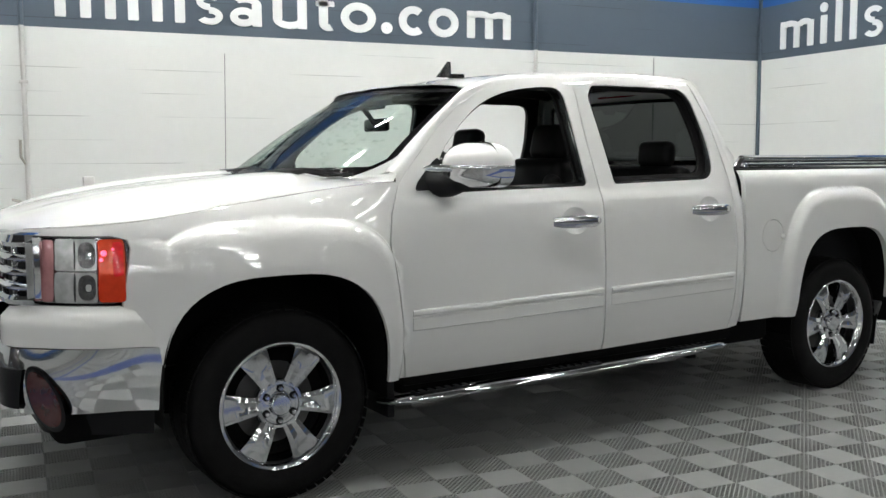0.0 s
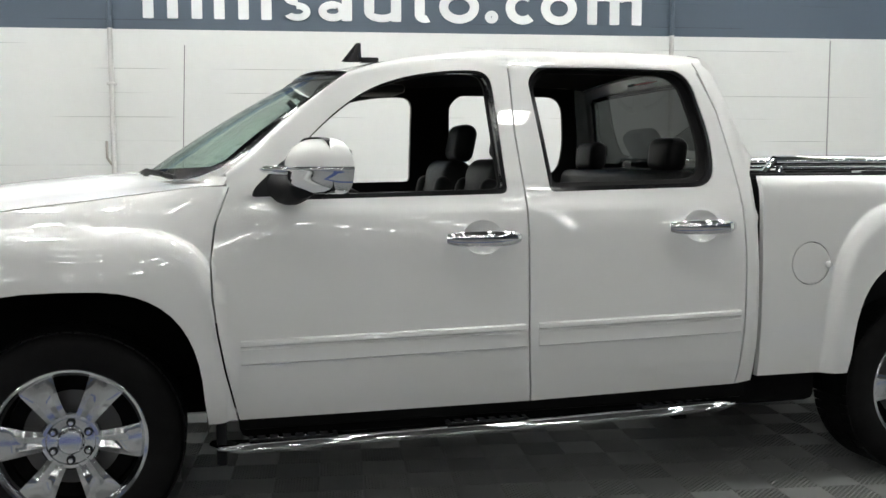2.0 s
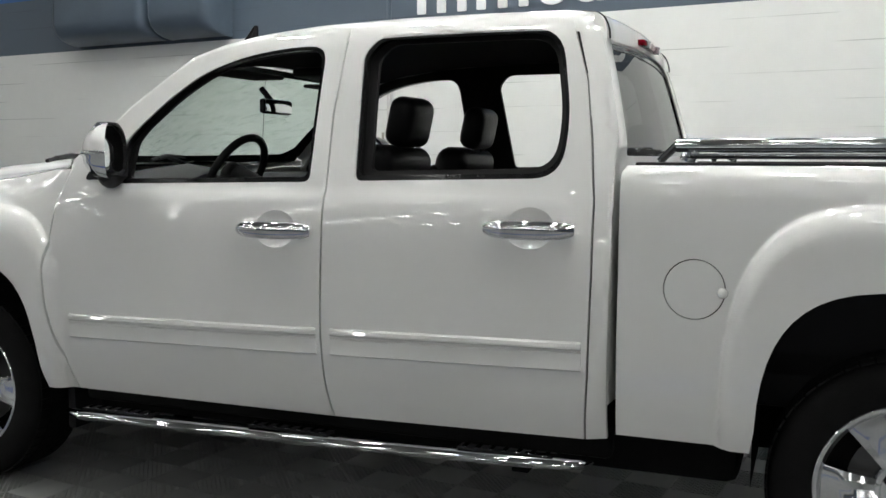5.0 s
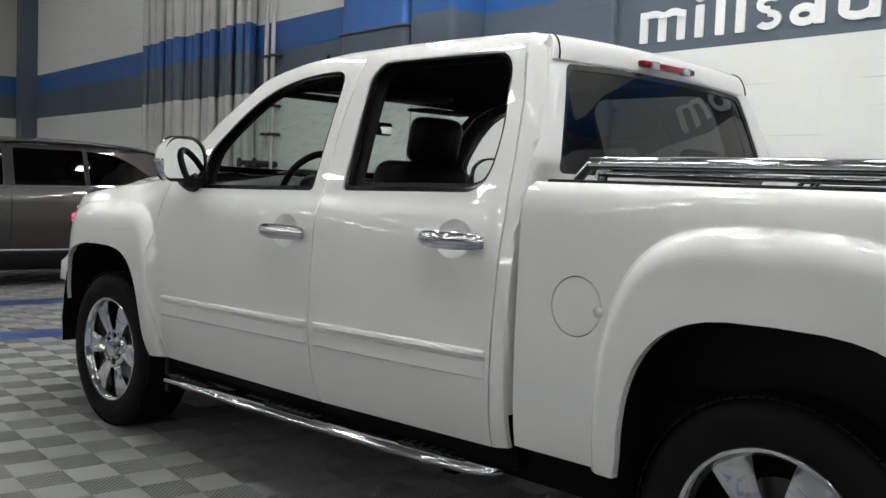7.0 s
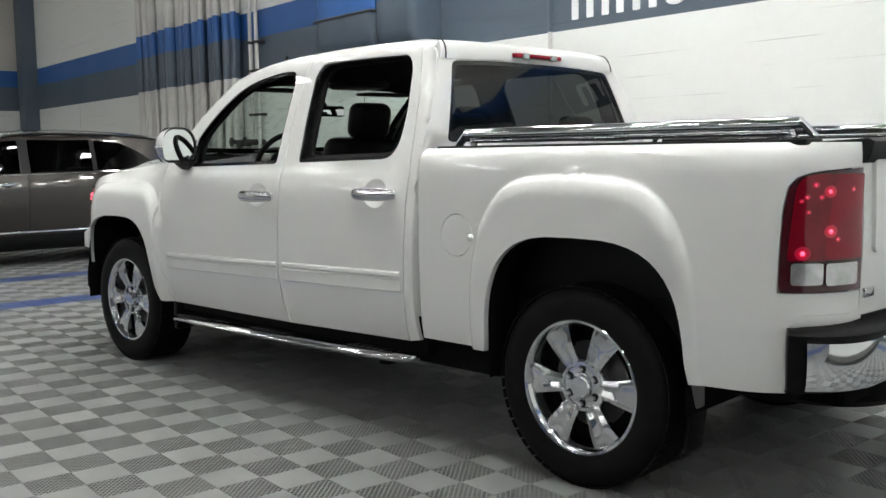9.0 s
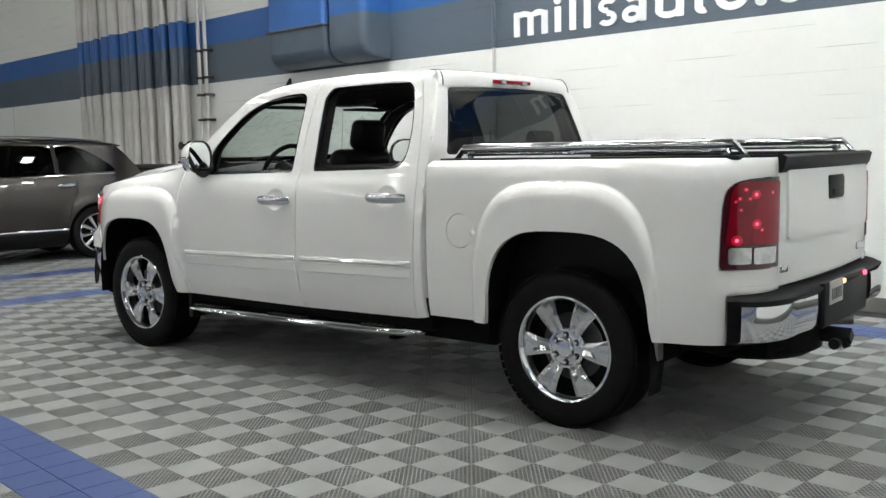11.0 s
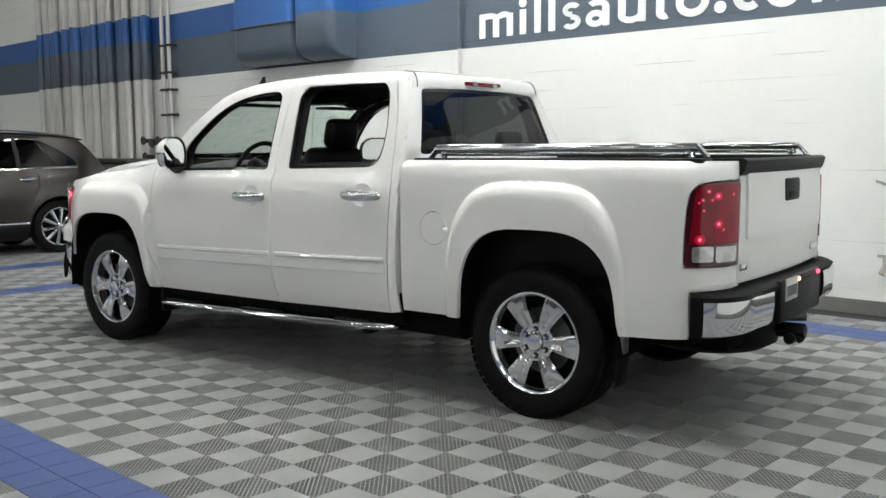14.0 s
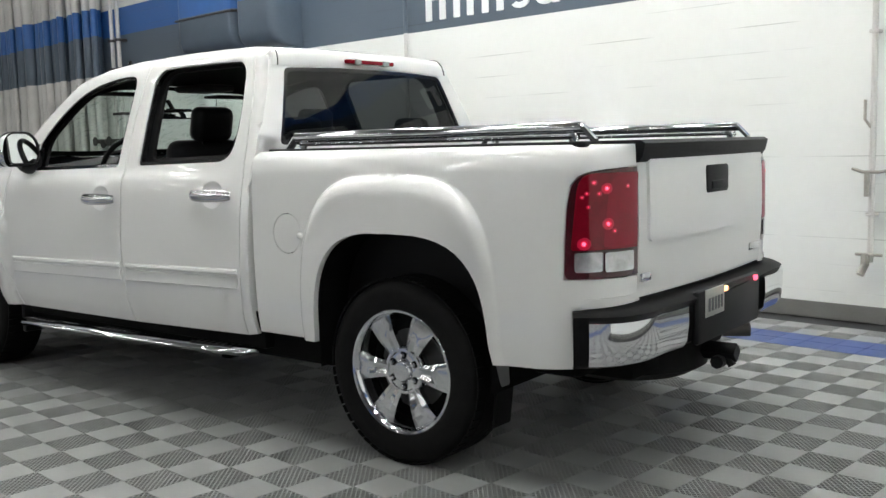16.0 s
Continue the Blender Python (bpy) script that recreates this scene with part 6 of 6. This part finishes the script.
def suv_roof(x):
    return float(np.interp(x, [p[0] for p in suv_edge(3, 5)], [p[1] for p in suv_edge(3, 5)])) - .006


w_front = fillet([(-.93, 1.150), (-.03, 1.165), (-.015, 1.575), (-.20, 1.57), (-.42, 1.51), (-.70, 1.345)], [.02, .02, .03, .1, .1, .1], 4)
w_rear = fillet([(.085, 1.167), (.875, 1.180), (.875, 1.578), (.098, 1.585)], [.02, .02, .03, .03], 4)
w_quarter = fillet([(.915, 1.181), (1.74, 1.215), (1.68, 1.29), (1.42, 1.47), (1.20, 1.56), (.915, 1.576)], [.02, .05, .08, .15, .1, .03], 4)
front_fender = [p for p in s_front[:1]] + [(x - G, z) for x, z in s_front] + [(p[0], p[1]) for p in suv_arch(-SUV_HUB)[::-1] if p[1] > Z0 - .02] + [(-1.84, .36), (-2.25, .30)] + SUV_TOP[0][2][1:] + SUV_TOP[1][2][1:] + SUV_TOP[2][2][1:-1] + [(-1.22, 1.055)]
panels = [
    ("front_fender", front_fender[1:], []),
    ("front_door", [(x + G, z) for x, z in s_front[::-1]] + [(-1.0, 1.20), (-.75, 1.38), (-.5, 1.535), (-.4, 1.585)] + [(x, suv_roof(x) - .012) for x in (-.15, -.05)] + [(x - G, z) for x, z in s_mid[::-1]], [w_front]),
    ("rear_door", [(x + G, z) for x, z in s_mid] + [(x, 1.632) for x in (.3, .7)] + [(x - G, z) for x, z in s_rear[::-1]], [w_rear]),
    ("rear_quarter", [(x + G, z) for x, z in s_rear[1:]] + [(1.4, 1.615), (1.72, 1.59), (1.78, 1.57)] + SUV_TOP[5][2][1:] + SUV_TOP[6][2][1:] + SUV_TOP[7][2][1:] + [(1.84, .36)] + [p for p in suv_arch(SUV_HUB)[::-1] if p[1] > .42], [w_quarter]),
]
for s in (-1, 1):
    for nm, out, holes in panels:
        bm = bmesh.new()
        sheet(bm, out, holes, lambda u, z: suv_side(u, z, 0, s), .06, .02)
        part(nm, bm, SUV_PAINT, SUV, angle=50)
    for nm, W_ in (("front_window", w_front), ("rear_side_window", w_rear), ("quarter_window", w_quarter)):
        bm = bmesh.new()
        sheet(bm, W_, [], lambda u, z: suv_side(u, z, -.006, s), .08, .004)
        part(nm, bm, DARK_PANE, SUV, "dark tinted side window")
    for xa, xb, z0, z1 in ((-.022, .092, 1.155, 1.59), (.868, .922, 1.172, 1.583)):
        bm = bmesh.new()
        sheet(bm, [(xa, z0), (xb, z0), (xb, z1), (xa, z1)], [], lambda u, z: suv_side(u, z, .003, s), .08, .004)
        part("pillar_cover", bm, BLACK, SUV)
    # roof edge strip, belt line and sill
    bm = bmesh.new()
    tube(bm, [suv_side(x, suv_roof(x) - .012, .006, s) for x in np.linspace(-.9, 1.76, 24)], .013, 8)
    part("roof_strip", bm, GLOSS_BLACK, SUV)
    bm = bmesh.new()
    tube(bm, [suv_side(x, 1.142 + .040 * (x + .9) / 2.6, .004, s) for x in np.linspace(-.92, 1.70, 20)], .008, 6)
    part("belt_strip", bm, CHROME, SUV, "thin chrome belt strip")
    bm = bmesh.new()
    grid_mesh(bm, [[suv_side(x, z, o, s) for x in np.linspace(-.99, .985, 14)] for z, o in ((.20, -.08), (.24, .0), (.36, .004), (.43, -.004), (.445, -.03))])
    part("sill_cladding", bm, BLACK, SUV, "black lower sill cladding", angle=40)
    bm = bmesh.new()
    tube(bm, [suv_side(x, .44, .010, s) for x in np.linspace(-.95, .97, 14)], .014, 8, sx=.7)
    part("sill_strip", bm, CHROME, SUV, "bright chrome sill strip")
    for x in (-.19, .985):
        h = empty("door_handle")
        h.parent = SUV
        tagged(h, "chrome door handle")
        bm = bmesh.new()
        tube(bm, [suv_side(x - .11 + .22 * k / 8, 1.035 + .006 * k / 8, .006 + .03 * math.sin(math.pi * k / 8) ** .6, s) for k in range(9)], [.008 + .009 * math.sin(math.pi * k / 8) for k in range(9)], 10, sz=1.2)
        part("grip", bm, CHROME, h)
        bm = bmesh.new()
        sheet(bm, [(x + .07 * math.cos(a), 1.035 + .035 * math.sin(a)) for a in [2 * math.pi * k / 20 for k in range(20)]], [], lambda u, z: suv_side(u, z, .002, s), .03, .004)
        part("handle_recess", bm, GLOSS_BLACK, h)
    # tail lamp and headlamp
    for nm, lab, mat, pts in (("tail_light", "red tail light", RED_LENS, [(1.98, .93), (2.30, .90), (2.26, 1.04), (2.02, 1.03)]), ("headlight", "clear headlight", CLEAR_LENS, [(-2.30, .76), (-1.95, .80), (-1.90, .90), (-2.25, .875)])):
        bm = bmesh.new()
        sheet(bm, fillet(pts, .03, 3), [], lambda u, z: suv_side(u, z, .006, s), .04, .012)
        part(nm, bm, mat, SUV, lab)
    # door mirror
    bm = bmesh.new()
    rows = []
    for k in range(8):
        t = k / 7
        r = math.sin(math.pi * (.06 + .88 * t)) ** .5
        rows.append([(-.78 + .055 * r * math.cos(a), s * (.93 + .22 * t), 1.14 + .075 * r * math.sin(a)) for a in [2 * math.pi * q / 14 for q in range(14)]])
    vv = grid_mesh(bm, rows, True)
    bm.faces.new(vv[0]), bm.faces.new(vv[-1])
    part("side_mirror", bm, SUV_PAINT, SUV)
    # wheel housings
    for cx in (-SUV_HUB, SUV_HUB):
        bm = bmesh.new()
        L = [(cx - .43, .24)] + suv_arch(cx, .43) + [(cx + .43, .24)]
        grid_mesh(bm, [[(p[0], s * y_, p[1]) for p in L] for y_ in (.93, .75, .58)])
        bm.faces.new([bm.verts.new((p[0], s * .58, p[1])) for p in L])
        part("wheel_housing", bm, UNDER, SUV)
# spoiler over the rear window
bm = bmesh.new()
rows = []
for j in range(-10, 11):
    y = .70 * j / 10
    zc = 1.600 + .045 * (1 - (j / 10) ** 2)
    rows.append([(1.60, y, zc + .012), (1.78, y, zc - .004), (1.88, y, zc - .024), (1.895, y, zc - .036), (1.87, y, zc - .044), (1.72, y, zc - .047)])
vv = grid_mesh(bm, rows, True)
bm.faces.new(vv[0]), bm.faces.new(vv[-1])
part("roof_spoiler", bm, SUV_PAINT, SUV, "roof spoiler over the rear window", angle=30)
# rear apron and floor pan, cabin block behind the dark glass
part("rear_apron", boxed(2.10, 2.345, -.62, .62, .25, .44, bevel=.03), BLACK, SUV)
part("floor_pan", boxed(-2.2, 2.2, -.60, .60, .22, .34, bevel=.03), UNDER, SUV)
part("cabin_floor", boxed(-1.1, 2.0, -.80, .80, .34, .70, bevel=.03), UNDER, SUV)
for x, w_ in ((-.05, .24), (.95, .6)):
    for y in ((-.40, .40) if w_ < .5 else (0,)):
        bm = bmesh.new()
        box(bm, x, x + .14, y - w_, y + w_, .68, 1.22, bevel=.05)
        for d in ((0,) if w_ < .5 else (-.38, .38)):
            box(bm, x + .05, x + .14, y + d - .12, y + d + .12, 1.22, 1.42, bevel=.04)
        part("seat", bm, LEATHER, SUV)


def suv_wheel(x, s):
    w = empty("wheel", Matrix.Translation((x, s * .80, .37)) @ (pose(0, 0, 0) if s < 0 else pose(0, 0, 0, 0, 0, 180)))
    w.parent = SUV
    tagged(w, "chrome multi-spoke wheel with black tyre")
    bm = bmesh.new()
    lathe(bm, [(.255, -.095), (.265, -.115), (.30, -.124), (.335, -.122), (.358, -.108), (.368, -.08), (.37, 0), (.368, .08), (.355, .11), (.26, .12)], 56)
    part("tyre", bm, RUBBER, w)
    bm = bmesh.new()
    lathe(bm, [(.25, -.09), (.266, -.106), (.270, -.112), (.260, -.118), (.246, -.108), (.238, -.08), (.23, .08)], 56)
    part("rim", bm, CHROME, w)
    bm = bmesh.new()
    lathe(bm, [(0, -.03), (.23, -.03), (.235, .05)], 28)
    part("brake_backing", bm, UNDER, w)
    for k in range(10):
        a = radians(36 * k + 9)
        bm = bmesh.new()
        rows = []
        for t in np.linspace(0, 1, 5):
            r = .05 + .20 * t
            half = .016 + .010 * t
            y = -.108 + .012 * t
            rows.append([(-half, y + .03, r), (-half, y + .004, r), (0, y - .004, r), (half, y + .004, r), (half, y + .03, r)])
        grid_mesh(bm, rows)
        bmesh.ops.transform(bm, matrix=Matrix.Rotation(a, 4, "Y"), verts=bm.verts)
        part("spoke", bm, CHROME, w, angle=30)
    bm = bmesh.new()
    lathe(bm, [(0, -.118), (.035, -.116), (.05, -.106), (.06, -.08)], 24)
    part("hub", bm, CHROME, w)


for x in (-SUV_HUB, SUV_HUB):
    for s in (-1, 1):
        suv_wheel(x, s)


# ---- floor tiles: closed squares and open diagonal grilles in turn ----
Q, LX, LY = 0.2, 0.0, -0.012
PITCH, RIB, DEEP = 0.0189, 0.0043, 0.018

def clip(poly, a, b, c):
    """The part of a polygon where a x + b y >= c."""
    out = []
    for i in range(len(poly)):
        p, q = poly[i - 1], poly[i]
        dp, dq = a * p[0] + b * p[1] - c, a * q[0] + b * q[1] - c
        if (dp >= 0) != (dq >= 0):
            t = dp / (dp - dq)
            out.append((p[0] + t * (q[0] - p[0]), p[1] + t * (q[1] - p[1])))
        if dq >= 0:
            out.append(q)
    return out


def prism(verts, faces, poly, top):
    i0, m = len(verts), len(poly)
    verts += [(p[0], p[1], top) for p in poly] + [(p[0], p[1], -DEEP) for p in poly]
    faces.append(tuple(range(i0, i0 + m)))
    faces += [(i0 + j, i0 + m + j, i0 + m + (j + 1) % m, i0 + (j + 1) % m) for j in range(m)]


def open_square(verts, faces, x0, y0):
    """An open grille: ribs along both diagonals of the square."""
    s = math.sqrt(0.5)
    sq = [(x0, y0), (x0 + Q, y0), (x0 + Q, y0 + Q), (x0, y0 + Q)]
    for a, b, top in ((s, -s, 0.0), (s, s, -0.0008)):
        vals = [a * p[0] + b * p[1] for p in sq]
        lo, hi = min(vals), max(vals)
        n = int(round((hi - lo) / PITCH))
        for k in range(n):
            c = lo + (hi - lo) * (k + 0.5) / n
            poly = clip(clip(sq, a, b, c - RIB / 2), -a, -b, -c - RIB / 2)
            if len(poly) > 2:
                prism(verts, faces, poly, top)


def solid_square(verts, faces, x0, y0):
    """A closed plate with a worn edge."""
    e, c = 0.0012, 0.003
    sq = [(x0 + e, y0 + e), (x0 + Q - e, y0 + e), (x0 + Q - e, y0 + Q - e), (x0 + e, y0 + Q - e)]
    inn = [(x0 + c, y0 + c), (x0 + Q - c, y0 + c), (x0 + Q - c, y0 + Q - c), (x0 + c, y0 + Q - c)]
    i0 = len(verts)
    verts += [(p[0], p[1], 0.0005) for p in inn] + [(p[0], p[1], -0.0015) for p in sq] + [(p[0], p[1], -DEEP) for p in sq]
    faces.append((i0, i0 + 1, i0 + 2, i0 + 3))
    for r in (0, 4):
        faces += [(i0 + r + j, i0 + r + 4 + j, i0 + r + 4 + (j + 1) % 4, i0 + r + (j + 1) % 4) for j in range(4)]


def square(verts, faces, x0, y0, closed):
    (solid_square if closed else open_square)(verts, faces, x0, y0)


def tile_mesh(name, mat, closed=False):
    verts, faces = [], []
    for i in range(2):
        for j in range(2):
            square(verts, faces, i * Q, j * Q, closed or (i + j) % 2 == 1)
    me = bpy.data.meshes.new(name)
    me.from_pydata(verts, [], faces)
    me.materials.append(mat)
    me.update()
    return me


T_GREY, T_BLUE = tile_mesh("floor_tile", TILE), tile_mesh("blue_floor_tile", TILE_BLUE, True)
PAVING = tagged(empty("floor_tiles"), "open-ribbed grey plastic floor tiles with blue lines", "floor", kind="structure")
X0, Y0 = LX + 0.2, LY - 0.2     # a tile corner

def is_blue(i, j):
    """Lanes of blue tiles."""
    x, y = X0 + 0.4 * i + 0.2, Y0 + 0.4 * j + 0.2
    return abs(y - 2.788) < 0.1 or abs(y + 2.812) < 0.1 or abs(x + 4.8) < 0.1 or abs(x + 6.8) < 0.1


rest = {True: ([], []), False: ([], [])}
count = 0
for i in range(-28, 20):
    for j in range(-22, 10):
        x, y = X0 + 0.4 * i, Y0 + 0.4 * j
        if y + 0.4 > WY - 0.01 or x + 0.4 > HALL_EAST or (X_EAST - 0.41 < x < X_EAST + 0.3 and y + 0.4 > -1.6):
            continue
        blue = is_blue(i, j)
        if -1.5 < x < 4.6 and -3.3 < y < -0.2 and count < 300 and not (x < 0.0 and y > -1.0):
            ob = new("tile", T_BLUE if blue else T_GREY)
            ob.location = (x, y, 0)
            ob.parent = PAVING
            count += 1
        else:
            vs, fs = rest[blue]
            for a in range(2):
                for b in range(2):
                    square(vs, fs, x + a * Q, y + b * Q, blue or (a + b) % 2 == 1)
for blue, nm in ((False, "far_tiles"), (True, "far_blue_tiles")):
    vs, fs = rest[blue]
    me = bpy.data.meshes.new(nm)
    me.from_pydata(vs, [], fs)
    me.materials.append(TILE_BLUE if blue else TILE)
    me.update()
    ob = new(nm, me)
    ob.parent = PAVING
    tagged(ob, "ribbed plastic floor tiles further off", kind="stuff")
# the outermost floor, plain
for a in ((X_WEST, X0 - 28 * 0.4 - 0.002, Y_SOUTH, WY - 0.013), (X0 - 28 * 0.4, HALL_EAST, Y_SOUTH, Y0 - 22 * 0.4 - 0.002)):
    ob = part("outer_floor", boxed(a[0], a[1], a[2], a[3], -0.012, 0.0), TILE, PAVING, smooth=False)
